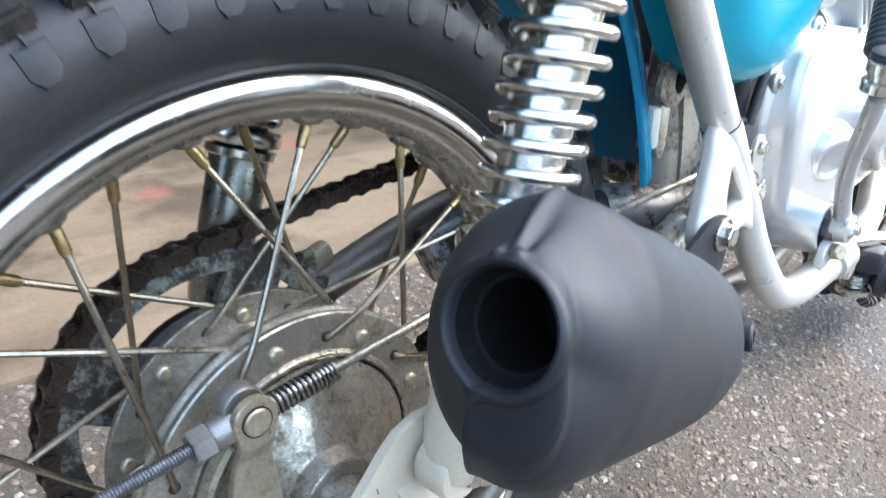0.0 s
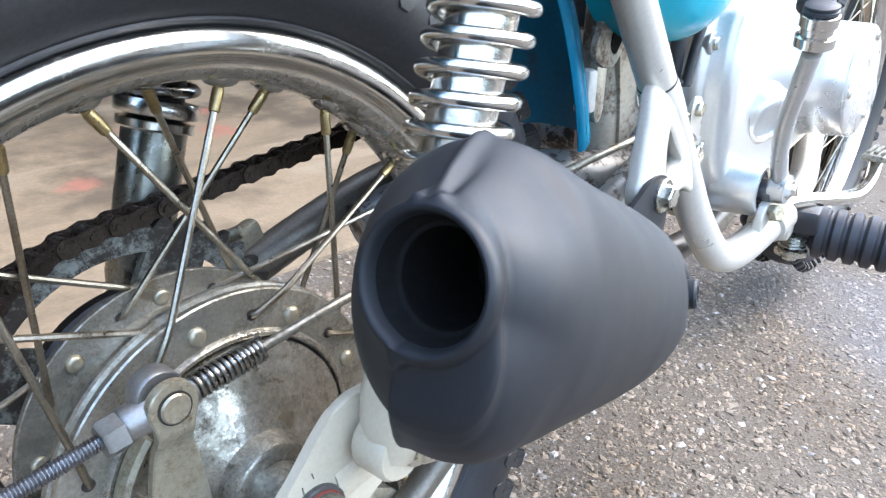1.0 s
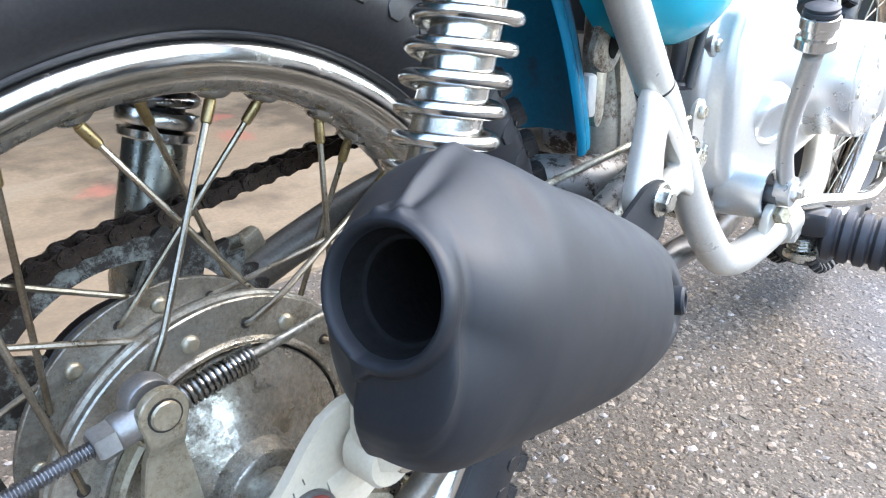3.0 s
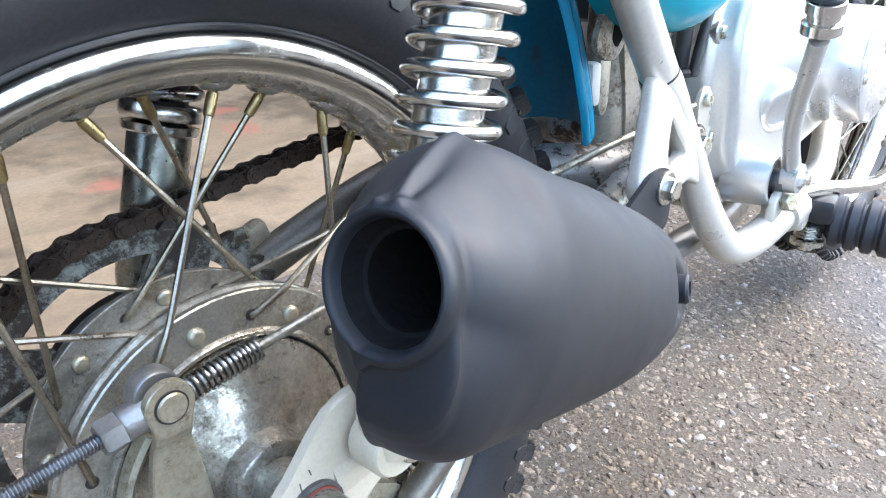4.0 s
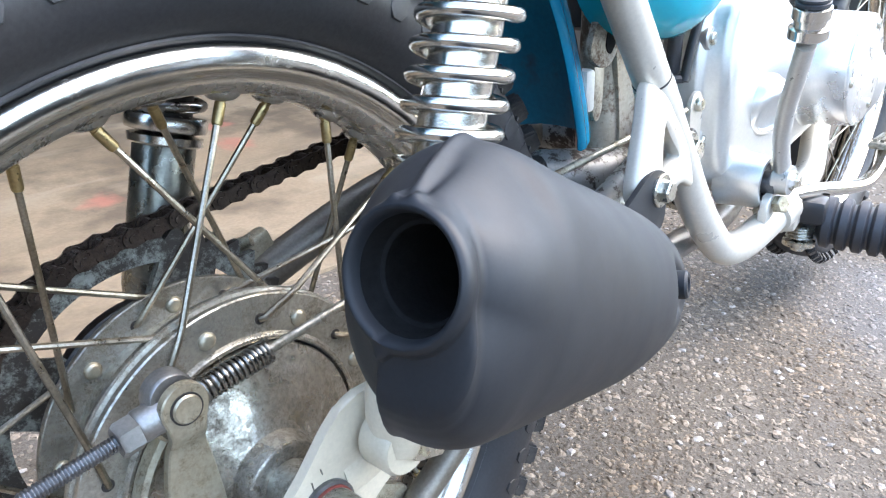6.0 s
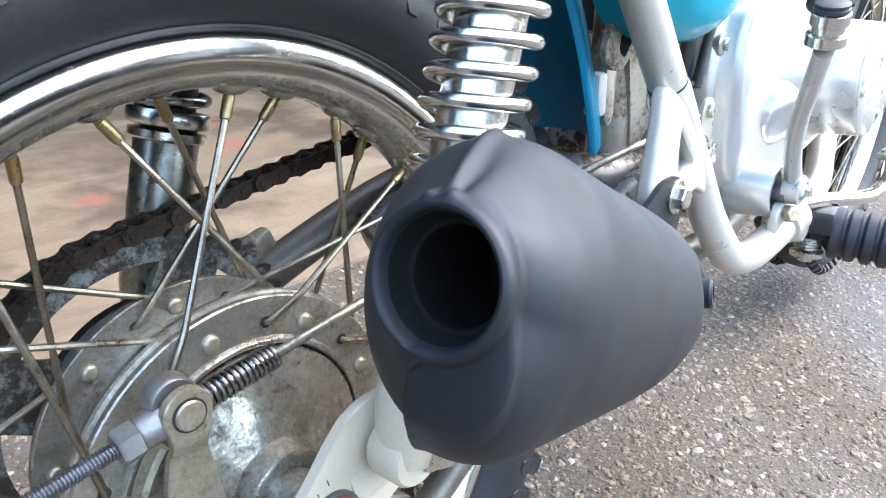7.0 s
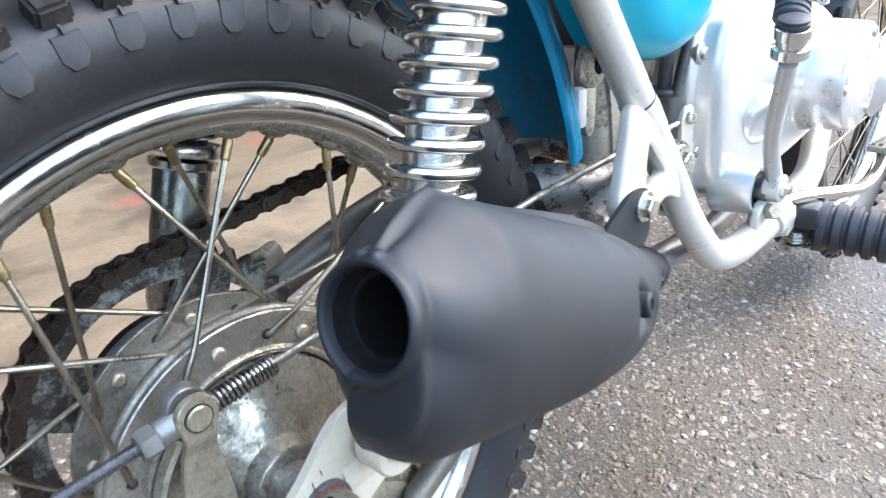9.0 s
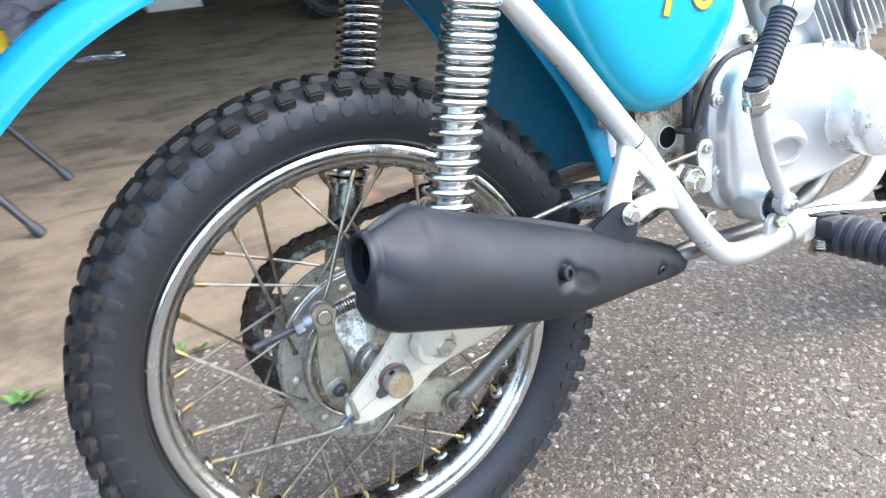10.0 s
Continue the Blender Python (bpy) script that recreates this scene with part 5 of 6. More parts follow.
# pressed bracket between tube and silencer, with a three-cornered hole
edge_out = ring_path([(0.2407, -0.0860, 0.1465), (0.2256, -0.0920, 0.1286), (0.2132, -0.0960, 0.1069), (0.2085, -0.0980, 0.0852), (0.2321, -0.0990, 0.0764), (0.2646, -0.0960, 0.0837), (0.2989, -0.0890, 0.0738), (0.2869, -0.0880, 0.1028), (0.2636, -0.0860, 0.1353)])
edge_in = ring_path([(0.2481, -0.0930, 0.1220), (0.2395, -0.0960, 0.1132), (0.2347, -0.0990, 0.1047), (0.2355, -0.1000, 0.0995), (0.2398, -0.1000, 0.0979), (0.2526, -0.0970, 0.0987), (0.2608, -0.0950, 0.0994), (0.2650, -0.0940, 0.1019), (0.2575, -0.0920, 0.1123)])
bm = bmesh.new()
rings = []
for p, q in zip(edge_out, edge_in):
    ring = []
    for j in range(16):
        a = 2 * math.pi * j / 16
        c, sn = math.cos(a), math.sin(a)
        ring.append(p.lerp(q, 0.5 - 0.5 * math.copysign(abs(c) ** 0.8, c)) + Vector((0, -0.0068 * math.copysign(abs(sn) ** 0.55, sn), 0)))
    rings.append(ring)
loft(bm, rings, closed=True)
part("fork_bracket", bm, M_SILVER, lower_tube, "silver painted forked frame bracket")
bm = bmesh.new()
tube(bm, smooth_path([(0.4400, -0.1055, 0.0255), (0.4900, -0.1000, 0.0270), (0.5500, -0.0900, 0.0300), (0.6000, -0.0760, 0.0500), (0.6400, -0.0660, 0.0950), (0.6600, -0.0620, 0.1500)], 6), 0.0120, 18)
part("cradle_tube", bm, M_SILVER, bike, "silver painted tube under the engine")

# central frame plates behind the tube
bm = bmesh.new()
outl = [(0.3100, 0.0600), (0.3060, 0.1100), (0.2960, 0.1650), (0.2990, 0.3000), (0.3620, 0.3000), (0.3900, 0.2200), (0.3600, 0.1500), (0.3580, 0.0500)]
prism(bm, rounded(outl, 0.01), -0.0340, -0.0260, 0.0015)
gusset = part("frame_gusset", bm, M_SILVER_OLD_SHADE, bike, "chipped silver frame plate")
bm = bmesh.new()
lathe_axle(bm, [(0.0105, -0.0352), (0.0122, -0.0352), (0.0122, -0.0330), (0.0105, -0.0330)], 28, closed=True, at=(0.3370, 0, 0.1250))
part("hole_rim", bm, M_SILVER, gusset)
bm = bmesh.new()
lathe_axle(bm, [(0.0106, -0.0346), (0.0106, -0.0300)], 28, at=(0.3370, 0, 0.1250))
part("hole", bm, M_SOOT, gusset, "dark round hole")
bm = bmesh.new()
tube(bm, [(0.3060, -0.0170, 0.0550), (0.3060, -0.0170, 0.1240), (0.3070, -0.0170, 0.1700), (0.3100, -0.0170, 0.2600)], [0.0150, 0.0148, 0.0145, 0.014], 22)
part("down_tube", bm, M_SILVER_OLD_SHADE, bike, "scuffed rusty silver inner frame tube")
bm = bmesh.new()
outl = rounded([(0.2560, 0.2500), (0.2540, 0.1870), (0.2435, 0.1640), (0.2440, 0.1560), (0.2570, 0.1490), (0.2690, 0.1510), (0.2770, 0.1640), (0.2850, 0.2500)], 0.008)
prism(bm, outl, -0.0480, -0.0440, 0.0008)
slot_tab = part("slotted_tab", bm, M_SILVER_OLD_SHADE, bike, "rusty silver tab with a long slot")
bm = bmesh.new()
prism(bm, rounded([(0.2680, 0.2500), (0.2640, 0.1820), (0.2590, 0.1620), (0.2650, 0.1560), (0.2730, 0.1660), (0.2800, 0.2500)], 0.004), -0.0486, -0.0470)
part("slot", bm, M_SOOT, slot_tab, "dark slot")
bm = bmesh.new()
box(bm, (0.060, 0.060, 0.140), Matrix.Translation((0.3350, 0.0120, 0.2350)), 0.010)
part("air_box", bm, M_DARKBOX, bike, "black air box behind the side cover")
bm = bmesh.new()
tube(bm, smooth_path([(0.1500, 0.0560, 0.0480), (0.1900, 0.0420, 0.0620), (0.2400, -0.0050, 0.0760), (0.2900, -0.0300, 0.0720), (0.3350, -0.0400, 0.0720)], 6), 0.0190, 24)
tube(bm, [(0.3350, 0.0600, 0.0870), (0.3350, -0.0720, 0.0870)], 0.015, 20)
cross = part("cross_tube", bm, M_CHIPPED_SHADE, bike, "chipped silver cross tube of the swinging arm")
bm = bmesh.new()
hex_bolt(bm, (0.3350, -0.0720, 0.0870), NEAR, 0.0082, 0.0070, 0.0125, 0.2)
part("pivot_bolt", bm, M_BOLT, cross, "zinc pivot bolt with washer")
bm = bmesh.new()
tube(bm, [(0.3540, -0.0460, 0.0440), (0.3540, -0.0700, 0.0440)], 0.0080, 14)
hex_bolt(bm, (0.3540, -0.0700, 0.0440), NEAR, 0.0085, 0.0070, 0.0, 0.5)
part("mount_bolt", bm, M_BOLT, bike, "zinc engine mounting bolt")
bm = bmesh.new()
box(bm, (0.011, 0.012, 0.028), Matrix.Translation((0.2720, -0.0260, 0.1320)), 0.003)
part("rubber_stop", bm, M_WHITEPL, bike, "pale block behind the mudguard")
bm = bmesh.new()
prism(bm, rounded([(0.3500, 0.0700), (0.3460, 0.1150), (0.3510, 0.1230), (0.3620, 0.1230), (0.3660, 0.1150), (0.3640, 0.0700)], 0.004), -0.0660, -0.0630, 0.0008)
brake_tab = part("brake_cam_arm", bm, M_SILVER, bike, "silver relay arm of the rear brake")
bm = bmesh.new()
screw_head(bm, (0.3565, -0.0660, 0.1145), NEAR, 0.0052, 0.0040)
part("screw", bm, M_BOLT, brake_tab)

# ---- rubber hose and spring boot by the frame
bm = bmesh.new()
tube(bm, smooth_path([(0.3489, -0.0580, 0.1304), (0.3578, -0.0580, 0.1562), (0.3686, -0.0580, 0.1758), (0.3889, -0.0580, 0.1935), (0.4125, -0.0580, 0.1990), (0.4400, -0.0500, 0.1990), (0.4700, -0.0400, 0.2060)], 6), 0.0034, 12)
hose = part("breather_hose", bm, M_RUBBER, bike, "black rubber hose beside the crankcase")
bm = bmesh.new()
tube(bm, [(0.3520, -0.0470, 0.1330), (0.3490, -0.0500, 0.1700)], 0.0052, 16)
lathe(bm, [(0.0075, 0), (0.0125, 0.001), (0.0130, 0.004), (0.0110, 0.006)], place((0.3525, -0.0470, 0.1290), (-0.05, 0, 1)), 20)
part("stop_switch", bm, M_BLKRUB, hose, "black stop light switch")

bm = bmesh.new()
prism(bm, rounded([(0.2780, 0.1500), (0.2780, 0.1150), (0.2830, 0.1090), (0.2890, 0.1150), (0.2900, 0.1500)], 0.004), -0.0300, -0.0240, 0.0008)
part("mounting_tab", bm, M_SILVER_OLD_SHADE, bike, "rust-stained silver mounting tab")

bm = bmesh.new()
box(bm, (0.030, 0.012, 0.024), Matrix.Translation((0.0850, 0.0900, 0.0480)) @ Matrix.Rotation(radians(-20), 4, 'Y'), 0.004)
tube(bm, [(0.070, 0.086, 0.058), (0.078, 0.078, 0.062)], 0.004, 10)
part("cable_lug", bm, M_YZINC, far_arm, "dirty yellowed lug on the far arm")

# ---- footrest
PEG_A, PEG_D = Vector((0.4796, -0.1259, 0.0068)), Vector((0.16, -0.985, -0.03)).normalized()
bm = bmesh.new()
d = Vector((0.0400, -0.0020, 0.0095)).normalized()
lathe(bm, [(0.0118, -0.0120), (0.0150, -0.0110), (0.0152, 0.0100), (0.0118, 0.0110)], place((0.4330, -0.1050, 0.0240), d), 24)
box(bm, (0.030, 0.022, 0.024), Matrix.Translation((0.4480, -0.1060, 0.0180)) @ Matrix.Rotation(radians(9), 4, 'Z'), 0.005)
prism(bm, rounded([(0.392, 0.020), (0.394, 0.040), (0.404, 0.047), (0.420, 0.045), (0.444, 0.034), (0.448, 0.012), (0.420, 0.008)], 0.006), -0.1100, -0.1040, 0.001)
footrest = part("footrest", bm, M_SILVER, bike, "folding footrest clamped to the silver tube")
bm = bmesh.new()
hex_bolt(bm, (0.4065, -0.1125, 0.0370), (-0.30, -0.90, 0.25), 0.0070, 0.0060, 0.0, 0.3)
part("clamp_bolt", bm, M_YZINC, footrest, "brownish zinc clamp bolt")
bm = bmesh.new()
m = place((0.4660, -0.1140, -0.0090), (0, 0, 1))
lathe(bm, [(0.0070, -0.004), (0.0125, -0.003), (0.0125, 0.001), (0.0095, 0.002)], m, 24)
for i in range(4):
    lathe(bm, [(0.0095, 0.003 + 0.0028 * i), (0.0108, 0.0042 + 0.0028 * i), (0.0095, 0.0054 + 0.0028 * i)], m, 24)
lathe(bm, [(0.0055, -0.008), (0.0055, -0.004)], m, 6)
part("pivot_spring", bm, M_BOLT, footrest, "shiny pivot pin with coil spring")
bm = bmesh.new()
box(bm, (0.026, 0.030, 0.020), Matrix.Translation((0.4660, -0.1165, 0.0190)) @ Matrix.Rotation(radians(9), 4, 'Z'), 0.004)
tube(bm, [(0.4690, -0.112, 0.0100), PEG_A + PEG_D * 0.004], 0.0105, 16)
part("knuckle", bm, M_DARKBOX, footrest, "black painted footrest knuckle")
bm = bmesh.new()
prof = [(0.0120, -0.004), (0.0165, 0.0)]
h = 0.0
while h < 0.088:
    prof += [(0.0195, h + 0.0005), (0.0212, h + 0.0020), (0.0212, h + 0.0072), (0.0195, h + 0.0085), (0.0172, h + 0.0092), (0.0172, h + 0.0112)]
    h += 0.0118
prof += [(0.0205, h), (0.0215, h + 0.006), (0.0150, h + 0.010)]
lathe(bm, prof, place(PEG_A, PEG_D), 32)
peg_rubber = part("rubber", bm, M_BLKRUB, footrest, "ribbed black footrest rubber", 35)

# ---- kick starter
bm = bmesh.new()
pts = smooth_path([(0.4125, -0.1150, 0.0520), (0.4085, -0.1120, 0.0650), (0.3950, -0.1130, 0.0874), (0.3785, -0.1190, 0.1126), (0.3612, -0.1280, 0.1365), (0.3465, -0.1362, 0.1600)], 5)
tube(bm, pts, [0.0098] * 4 + [0.0080] * (len(pts) - 4), 14, flat=0.75, hint=(0, 1, 0))
kick = part("kick_starter", bm, M_GREYSTEEL, bike, "worn grey steel kick starter lever")
kick.data.materials[0] = M_KICK
bm = bmesh.new()
lathe(bm, [(0.0102, -0.0010), (0.0112, 0.0), (0.0112, 0.0100), (0.0112, 0.0112), (0.0050, 0.0112)], place((0.4110, -0.1075, 0.0550), NEAR), 28)
part("boss", bm, M_KICK, kick)
bm = bmesh.new()
lathe_axle(bm, [(0.0088, -0.0960), (0.0088, -0.1100)], 24, at=(0.4090, 0, 0.0518))
part("splined_shaft", bm, M_GREYSTEEL, kick, "grey splined shaft")
bm = bmesh.new()
hex_bolt(bm, (0.4140, -0.1185, 0.0545), NEAR, 0.0050, 0.0040, 0.0075, 0.2)
part("bolt", bm, M_BOLT, kick)
bm = bmesh.new()
lathe_axle(bm, [(0.0152, -0.1000), (0.0152, -0.0900)], 32, at=(0.4080, 0, 0.0520))
part("shaft_seal", bm, M_BLKRUB, kick, "black shaft seal")
J = Vector((0.3460, -0.1365, 0.1720))
bm = bmesh.new()
m = place(J - Vector((0.0015, 0, 0.006)), (-0.25, -0.12, 1))
lathe(bm, [(0.0085, -0.004), (0.0118, -0.002), (0.0118, 0.004), (0.0095, 0.0052), (0.0095, 0.0090), (0.0112, 0.0100), (0.0112, 0.0165), (0.0080, 0.0180)], m, 28)
joint = part("joint", bm, M_CHROME, kick, "bright plated folding joint")
bm = bmesh.new()
lathe(bm, [(0.0085, 0.0168), (0.0102, 0.0176), (0.0102, 0.0196), (0.0092, 0.0202), (0.0098, 0.0208), (0.0098, 0.0222), (0.0080, 0.0230), (0.0045, 0.0234)], m, 28)
part("cap", bm, M_BLKRUB, joint, "black rubber cap")
KD = Vector((0.60, 0.18, 0.77)).normalized()
bm = bmesh.new()
prof = [(0.0100, 0.0)]
for i in range(15):
    h = 0.001 + 0.0042 * i
    prof += [(0.0112, h + 0.0006), (0.0112, h + 0.0026), (0.0101, h + 0.0032), (0.0101, h + 0.0040)]
prof += [(0.0118, 0.0660), (0.0090, 0.0690)]
lathe(bm, prof, place(J + KD * 0.0080 + Vector((0.003, 0.004, 0.006)), KD), 24)
part("rubber", bm, M_BLKRUB, kick, "ribbed black pedal rubber", 30)
bm = bmesh.new()
tube(bm, [J + Vector((0.002, 0.003, 0.008)), J + KD * 0.0900 + Vector((0.003, 0.004, 0.006))], 0.0060, 14)
part("pedal_pin", bm, M_CHROME, kick)

# ---- engine
bm = bmesh.new()
outl = rounded([(0.3740, 0.0720), (0.3720, 0.1500), (0.3760, 0.1830), (0.3950, 0.2000), (0.4300, 0.1960), (0.4900, 0.1930), (0.5700, 0.1860), (0.6200, 0.1700), (0.6300, 0.1000), (0.6000, 0.0600), (0.5200, 0.0380), (0.4600, 0.0420), (0.4050, 0.0320), (0.3820, 0.0420)], 0.016, 5)
prism(bm, outl, -0.0450, 0.0600, 0.0)
engine = part("crankcase", bm, M_ALU, bike, "pale bare aluminium engine crankcase")
bm = bmesh.new()
outl = rounded([(0.3680, 0.0620), (0.3660, 0.1420), (0.3740, 0.1820), (0.3980, 0.1980), (0.4600, 0.1930), (0.5600, 0.1860), (0.6180, 0.1620), (0.6280, 0.1000), (0.6000, 0.0600), (0.5200, 0.0450), (0.4400, 0.0400), (0.3860, 0.0380)], 0.022, 6)
cc = Vector((0.4950, 0.1180))
rings = []
for y, f in ((-0.0450, 1.0), (-0.0575, 1.0), (-0.0595, 0.988), (-0.0602, 0.948), (-0.0620, 0.938), (-0.0700, 0.928), (-0.0755, 0.912), (-0.0790, 0.885), (-0.0806, 0.850), (-0.0812, 0.800), (-0.0815, 0.3)):
    rings.append([Vector((cc.x + (x - cc.x) * f, y, cc.y + (z - cc.y) * f)) for x, z in outl])
loft(bm, rings)
clutch_cover = part("clutch_cover", bm, M_ALU, engine, "bright aluminium clutch cover with rounded edges", 60)
bm = bmesh.new()
lathe_axle(bm, [(0.0540, -0.0780), (0.0500, -0.0816), (0.0484, -0.0850), (0.0476, -0.0920), (0.0460, -0.1185), (0.0452, -0.1190)], 72, at=(0.5520, 0, 0.1180))
bulge = part("cover_bulge", bm, M_ALUDISC, clutch_cover, "satin round bulge of the clutch cover", 60)
bm = bmesh.new()
lathe_axle(bm, [(0.0452, -0.1180), (0.0458, -0.1188), (0.0458, -0.1204), (0.0448, -0.1214), (0.0200, -0.1218)], 64, at=(0.5520, 0, 0.1180))
part("filter_cap", bm, M_ALUDISC, bulge, "flat round aluminium cap", 60)
for ang in (188, 68, 308):
    a = radians(ang)
    bm = bmesh.new()
    screw_head(bm, (0.5520 + 0.0390 * math.cos(a), -0.1212, 0.1180 + 0.0390 * math.sin(a)), NEAR, 0.0040, 0.0022)
    part("screw", bm, M_BOLT, bulge)
for x, z, y in ((0.3770, 0.1570, -0.0632), (0.3765, 0.0840, -0.0632), (0.5290, 0.1830, -0.0632), (0.4300, 0.1920, -0.0632), (0.4150, 0.0440, -0.0632)):
    bm = bmesh.new()
    lathe_axle(bm, [(0.0082, -0.0400), (0.0082, y + 0.001), (0.0074, y)], 22, at=(x, 0, z))
    lug = part("screw_lug", bm, M_ALU, clutch_cover)
    bm = bmesh.new()
    screw_head(bm, (x, y, z), NEAR, 0.0048, 0.0030)
    part("screw", bm, M_BOLT, lug)
bm = bmesh.new()                                  # kick shaft housing and oil cap swelling
lathe_axle(bm, [(0.0225, -0.0700), (0.0200, -0.0980), (0.0190, -0.1035), (0.0172, -0.1040), (0.0155, -0.1030), (0.0150, -0.0985)], 36, at=(0.4080, 0, 0.0520))
part("shaft_housing", bm, M_ALU, clutch_cover, "", 60)
bm = bmesh.new()
m = place((0.4400, -0.0840, 0.1000), Vector((-0.3, -0.8, -0.35)))
lathe(bm, [(0.0250, -0.010), (0.0235, 0.004), (0.0190, 0.0085), (0.0150, 0.0085), (0.0140, 0.006)], m, 30)
part("filler_boss", bm, M_ALU, clutch_cover, "round oil filler swelling", 60)
CYL_D = Vector((0.86, 0, 0.50)).normalized()
bm = bmesh.new()
tube(bm, [Vector((0.5000, -0.010, 0.1840)), Vector((0.6400, -0.010, 0.2650))], 0.036, 24)
barrel = part("cylinder", bm, M_ALU, engine, "finned aluminium cylinder")
bm = bmesh.new()
box(bm, (0.104, 0.104, 0.0022), None, 0.0008, 1)
me_fin = finish(bm, "fin", M_ALU)
for i in range(11):
    piece("fin", me_fin, Matrix.Translation(Vector((0.5200, -0.010, 0.1960)) + CYL_D * (0.0095 * i)) @ basis(CYL_D, (0, 1, 0)).to_4x4(), barrel)
bm = bmesh.new()
box(bm, (0.05, 0.05, 0.05), Matrix.Translation((0.470, -0.028, 0.228)), 0.010)
lathe(bm, [(0.020, -0.02), (0.022, 0.0), (0.022, 0.03), (0.012, 0.034)], place((0.468, -0.045, 0.236), NEAR), 24)
part("carburettor", bm, M_ALU, engine, "grey cast carburettor")
bm = bmesh.new()
prism(bm, rounded([(0.3900, 0.1950), (0.3850, 0.2600), (0.4100, 0.2700), (0.4320, 0.2300), (0.4420, 0.2000)], 0.006), -0.0440, -0.0400, 0.001)
hanger = part("engine_hanger", bm, M_SILVER, bike, "silver engine hanger plate")
bm = bmesh.new()
hex_bolt(bm, (0.4320, -0.0440, 0.2080), NEAR, 0.0078, 0.0065, 0.0115, 0.1)
part("bolt", bm, M_BOLT, hanger)
bm = bmesh.new()
lathe_axle(bm, [(0.0085, -0.0450), (0.0085, -0.0420)], 24, at=(0.4020, 0, 0.2400))
part("hole", bm, M_SOOT, hanger, "dark hole")
bm = bmesh.new()
tube(bm, smooth_path([(0.560, -0.075, 0.180), (0.545, -0.070, 0.215), (0.560, -0.06, 0.260), (0.600, -0.05, 0.300)], 6), 0.0045, 10)
part("cable", bm, M_BLKRUB, engine, "black control cable")
bm = bmesh.new()
tube(bm, [(0.5600, -0.0780, 0.1760), (0.5560, -0.0760, 0.1960)], 0.0065, 12)
part("cable_ferrule", bm, M_BOLT, engine)

# ---- brake pedal
bm = bmesh.new()
tube(bm, smooth_path([(0.4380, -0.1080, 0.0350), (0.4700, -0.1160, 0.0330), (0.5200, -0.1290, 0.0260), (0.5560, -0.1350, 0.0230), (0.5850, -0.1360, 0.0300), (0.6000, -0.1350, 0.0440)], 6), 0.0062, 14)
pedal = part("brake_pedal", bm, M_CHROME, bike, "plated curved brake pedal arm")
bm = bmesh.new()
box(bm, (0.040, 0.026, 0.006), Matrix.Translation((0.604, -0.138, 0.0490)), 0.002)
for i in range(7):
    for j in range(4):
        box(bm, (0.0032, 0.0032, 0.003), Matrix.Translation((0.590 + 0.0047 * i, -0.147 + 0.0058 * j, 0.0530)))
part("pad", bm, M_ZINC, pedal, "serrated steel pedal pad")


# ---- mudguard and side cover
def mudguard():
    """Rolled sheet that follows the wheel; the edge line is a set of (angle, radius)."""
    edge = [(69.5, 0.2745), (66, 0.2775), (61, 0.2812), (56, 0.2860), (50, 0.2918), (43.5, 0.2980), (36, 0.3080), (29, 0.3180), (16, 0.3270), (2, 0.3310), (-12, 0.3320), (-26, 0.3320), (-38, 0.3310), (-50, 0.3300), (-62, 0.3310), (-70, 0.3320)]
    path = smooth_path([(a, r, 0) for a, r in edge], 5)
    half = [(-0.0520, 0.0), (-0.0526, 0.0045), (-0.0515, 0.0100), (-0.0470, 0.0170), (-0.0390, 0.0225), (-0.0270, 0.0262), (-0.0130, 0.0280)]
    sec0 = half + [(0.0, 0.0286)] + [(-y, h) for y, h in reversed(half)]
    bm = bmesh.new()
    t = 0.0016
    n = len(sec0)
    outer, inner = [], []
    for q in path:
        a = radians(q.x)
        rad = Vector((math.sin(a), 0, math.cos(a)))
        slim = 1.0 - 0.32 * max(0.0, min(1.0, q.x / 38.0))      # narrower towards the front end
        deep = 0.055 * max(0.0, min(1.0, (q.x - 15.0) / 25.0))
        sec = [(y, h - (deep * (y / 0.052) ** 4 if y > 0 else 0.0)) for y, h in sec0]
        outer.append([bm.verts.new(rad * (q.y + h) + Vector((0, y * (slim if y < 0 else 1.08), 0))) for y, h in sec])
        inner.append([bm.verts.new(rad * (q.y + h * 0.94 - (0.0 if i in (0, n - 1) else t)) + Vector((0, y * (slim if y < 0 else 1.08) * 0.955, 0))) for i, (y, h) in enumerate(sec)])
    for rows, slot in ((outer, 0), (inner, 1)):
        for a, b in zip(rows, rows[1:]):
            for i in range(n - 1):
                bm.faces.new((a[i], a[i + 1], b[i + 1], b[i])).material_index = slot
    for i in (0, n - 1):
        for k in range(len(path) - 1):
            bm.faces.new((outer[k][i], outer[k + 1][i], inner[k + 1][i], inner[k][i]))
    for k in (0, len(path) - 1):
        for i in range(n - 1):
            bm.faces.new((outer[k][i], outer[k][i + 1], inner[k][i + 1], inner[k][i]))
    return bm


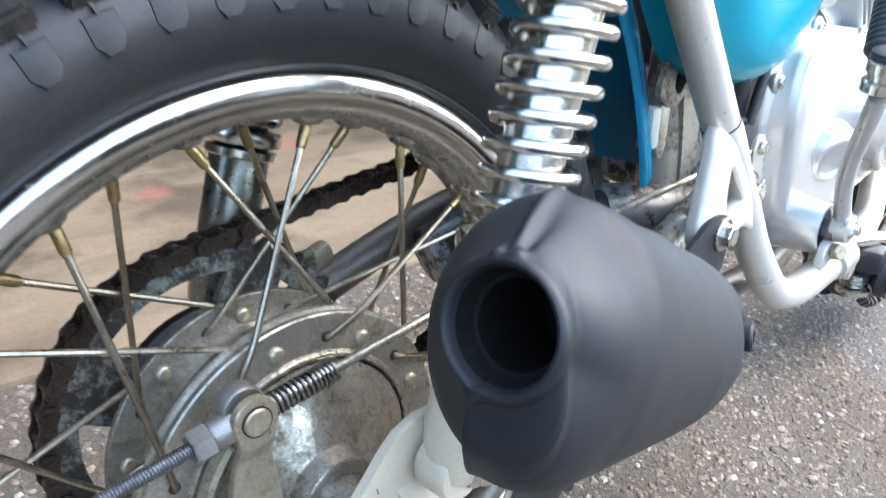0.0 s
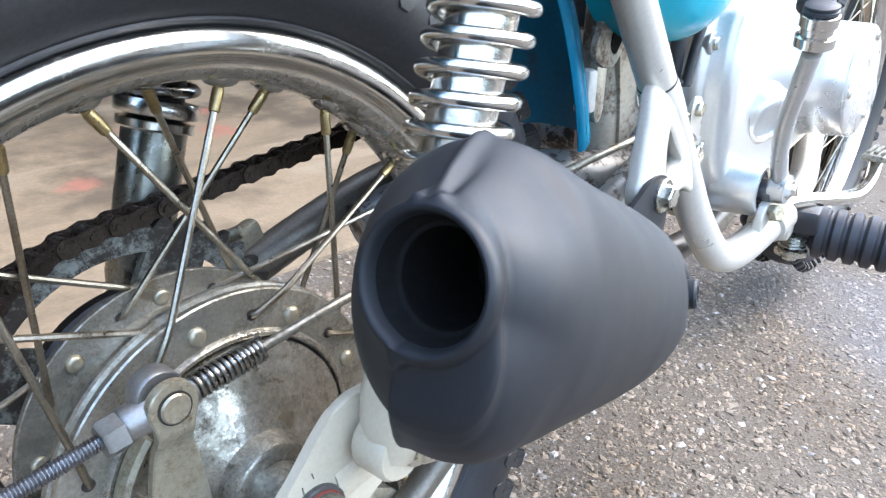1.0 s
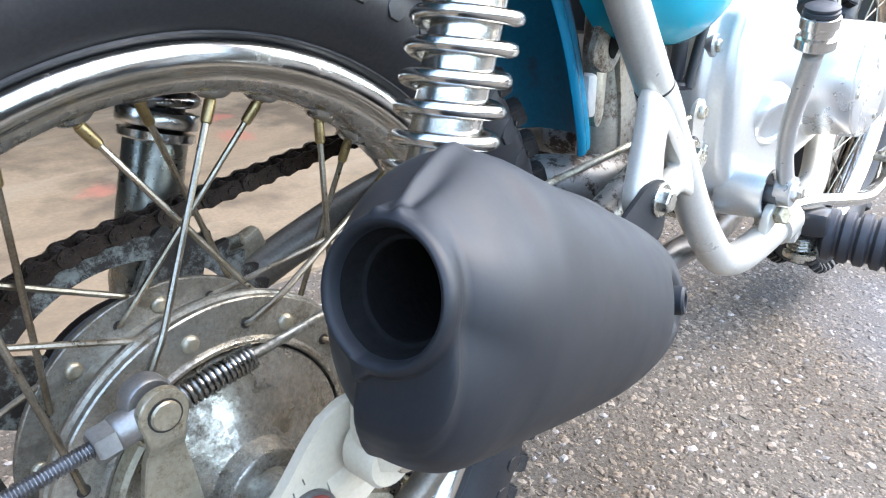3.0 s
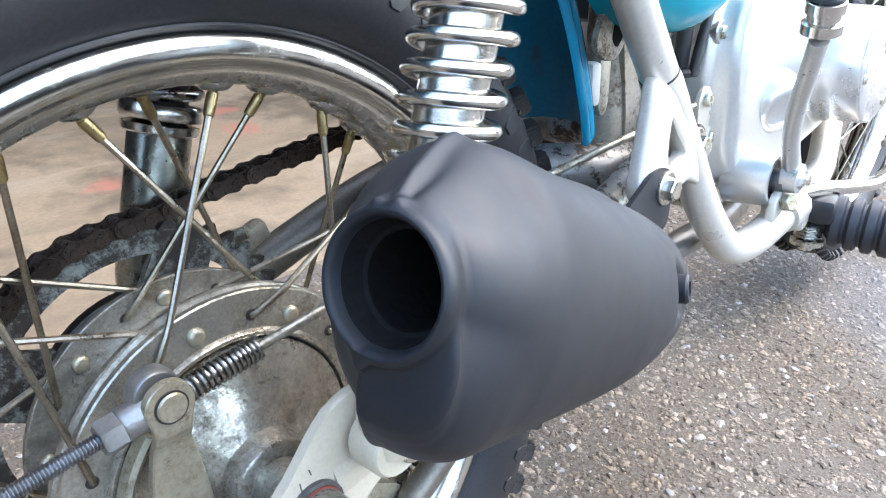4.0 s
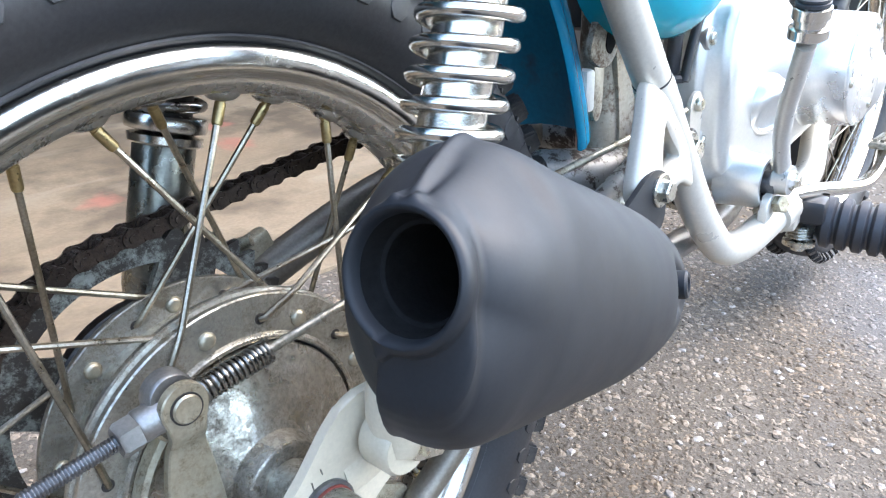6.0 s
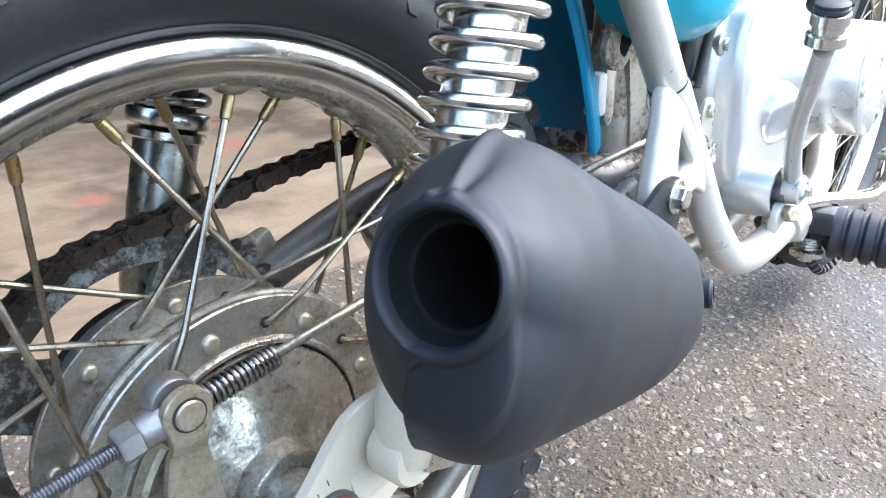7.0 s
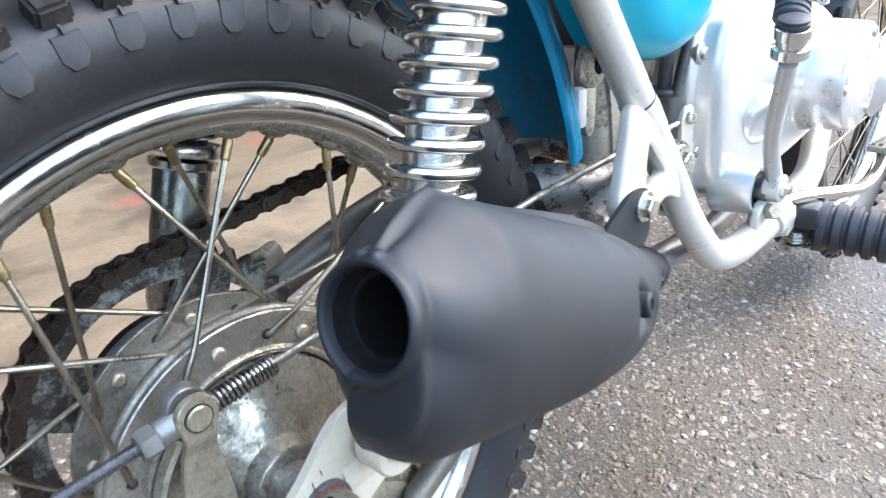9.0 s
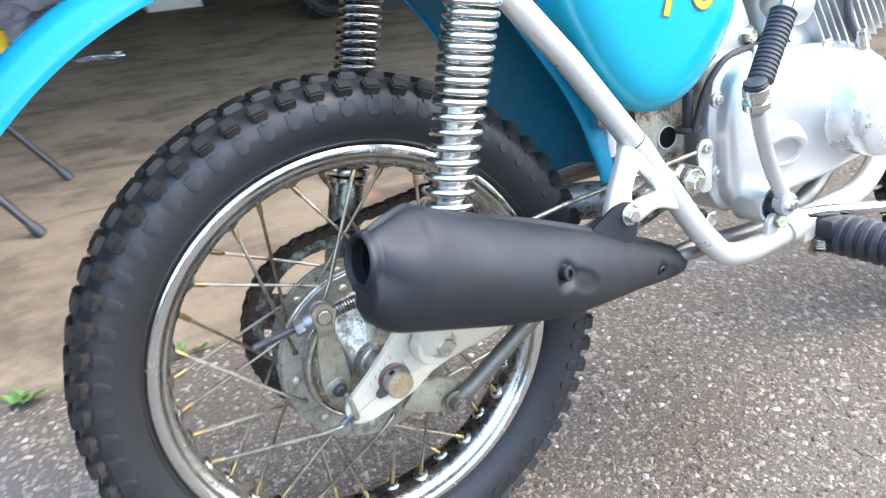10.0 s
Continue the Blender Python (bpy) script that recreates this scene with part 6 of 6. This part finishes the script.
guard = part("rear_mudguard", mudguard(), M_BLUE, bike, "glossy turquoise rear mudguard", 50)
# inner faces take the turquoise with the shade painted in
guard.data.materials.append(M_BLUESHADE)
bm = bmesh.new()
rr = 0.2660
arc = [Vector((r * math.sin(radians(a)), y, r * math.cos(radians(a)))) for a, r, y in ((69, 0.2748, -0.0362), (66, 0.2775, -0.0362), (61, 0.2812, -0.0362), (56, 0.2860, -0.0362), (50, 0.2918, -0.0362), (43.5, 0.2980, -0.0362), (36, 0.3080, -0.0370), (29, 0.3180, -0.0402), (16, 0.3270, -0.0455))]
pts = smooth_path(arc, 5)
tube(bm, pts, [0.0042] * (len(pts) - 8) + [0.0036, 0.0030, 0.0024, 0.0019, 0.0014, 0.0010, 0.0007, 0.0004], 10, flat=0.6, hint=(0, 1, 0))
part("rolled_edge", bm, M_BLUE, guard, "rolled turquoise edge with chips", 50)


def side_cover():
    """Pressed cover: outline lofted out to a smaller, softly domed face."""
    outl = rounded([(0.1900, 0.3350), (0.1910, 0.2740), (0.1960, 0.2560), (0.2180, 0.2130), (0.2440, 0.1800), (0.2680, 0.1665), (0.2960, 0.1640), (0.3220, 0.1730), (0.3430, 0.1930), (0.3640, 0.2180), (0.3760, 0.2420), (0.3780, 0.3350)], 0.014, 4)
    c = Vector((0.288, 0.262))
    bm = bmesh.new()
    rings = []
    for y, f in ((-0.0420, 1.0), (-0.0720, 1.0), (-0.0780, 0.985), (-0.0840, 0.95), (-0.0900, 0.90), (-0.0945, 0.84), (-0.0975, 0.72), (-0.0990, 0.55), (-0.0998, 0.32), (-0.1000, 0.1)):
        rings.append([Vector((c.x + (x - c.x) * f, y, c.y + (z - c.y) * f)) for x, z in outl])
    loft(bm, rings)
    return bm


cover = part("side_cover", side_cover(), M_TEAL, bike, "glossy turquoise side cover with yellow number decal", 60)


def decal(char, x, mat, depth, grow):
    cu = bpy.data.curves.new("decal", 'FONT')
    cu.body = char
    cu.size = 0.060
    cu.extrude = 0.0002
    cu.offset = grow
    tmp = bpy.data.objects.new("decal", cu)
    scene.collection.objects.link(tmp)
    dg = bpy.context.evaluated_depsgraph_get()
    me = bpy.data.meshes.new_from_object(tmp.evaluated_get(dg))
    bpy.data.objects.remove(tmp)
    me.materials.clear()
    me.materials.append(mat)
    ob = new("decal", me)
    ob.parent = cover
    ob.matrix_basis = Matrix.Translation((x, depth, 0.2480)) @ Matrix.Rotation(radians(90), 4, 'X') @ Matrix.Rotation(radians(6), 4, 'Z')
    return ob


for ch, x in (("7", 0.2700), ("0", 0.3060)):
    d = decal(ch, x, M_YELLOW, -0.1014, 0.0)
    d["label"] = "yellow number decal"
    d = decal(ch, x, M_DECALDARK, -0.1006, 0.0016)
    d["label"] = "dark outline of the decal"


# ---- front wheel, seen past the engine
FC = Vector((1.000, 0.012, 0.045))
STEER = Matrix.Translation(FC) @ Matrix.Rotation(radians(3), 4, (0.42, 0, 0.91)) @ Matrix.Translation(-FC)
bm = bmesh.new()
fs = [(r + 0.014, y * 0.85) for r, y in tyre_profile()]
lathe_axle(bm, fs, 96, closed=True, at=FC)
front_tyre = part("front_tyre", bm, M_RUBBER, bike, "black knobbly front tyre", 60)
for k in range(60):
    rot = Matrix.Translation(FC) @ Matrix.Rotation(radians(k * 6), 4, 'Y')
    for side in (-1, 1):
        piece("shoulder_knob", me_side, rot @ Matrix.Translation((0, side * 0.026, 0.2490)) @ Matrix.Rotation(radians(-side * 47), 4, 'X'), front_tyre)
bm = bmesh.new()
lathe_axle(bm, [(r + 0.014, y * 0.85) for r, y in rim_half + well_half[1:]] + [(r + 0.014, -y * 0.85) for r, y in reversed(rim_half + well_half[1:])] + [(0.186, 0.0)], 96, closed=True, at=FC)
front_rim = part("front_rim", bm, M_CHROME, bike, "chromed front rim", 50)
for k in range(36):
    s = -1 if k % 2 == 0 else 1
    off = -50 if k % 4 in (0, 1) else 50
    bm = bmesh.new()
    tube(bm, [FC + wheel_point(10 * k, 0.1790, s * 0.003), FC + wheel_point(10 * k + off, 0.050, s * 0.028)], 0.0014, 6)
    part("spoke", bm, M_SPOKE, front_rim)
bm = bmesh.new()
lathe_axle(bm, [(0.012, -0.05), (0.03, -0.045), (0.055, -0.03), (0.056, -0.026), (0.04, -0.02), (0.04, 0.02), (0.056, 0.026), (0.055, 0.03), (0.03, 0.045), (0.012, 0.05)], 40, at=FC)
part("hub", bm, M_ALU, front_rim)

for ob in (front_tyre, front_rim):
    ob.matrix_basis = STEER @ ob.matrix_basis
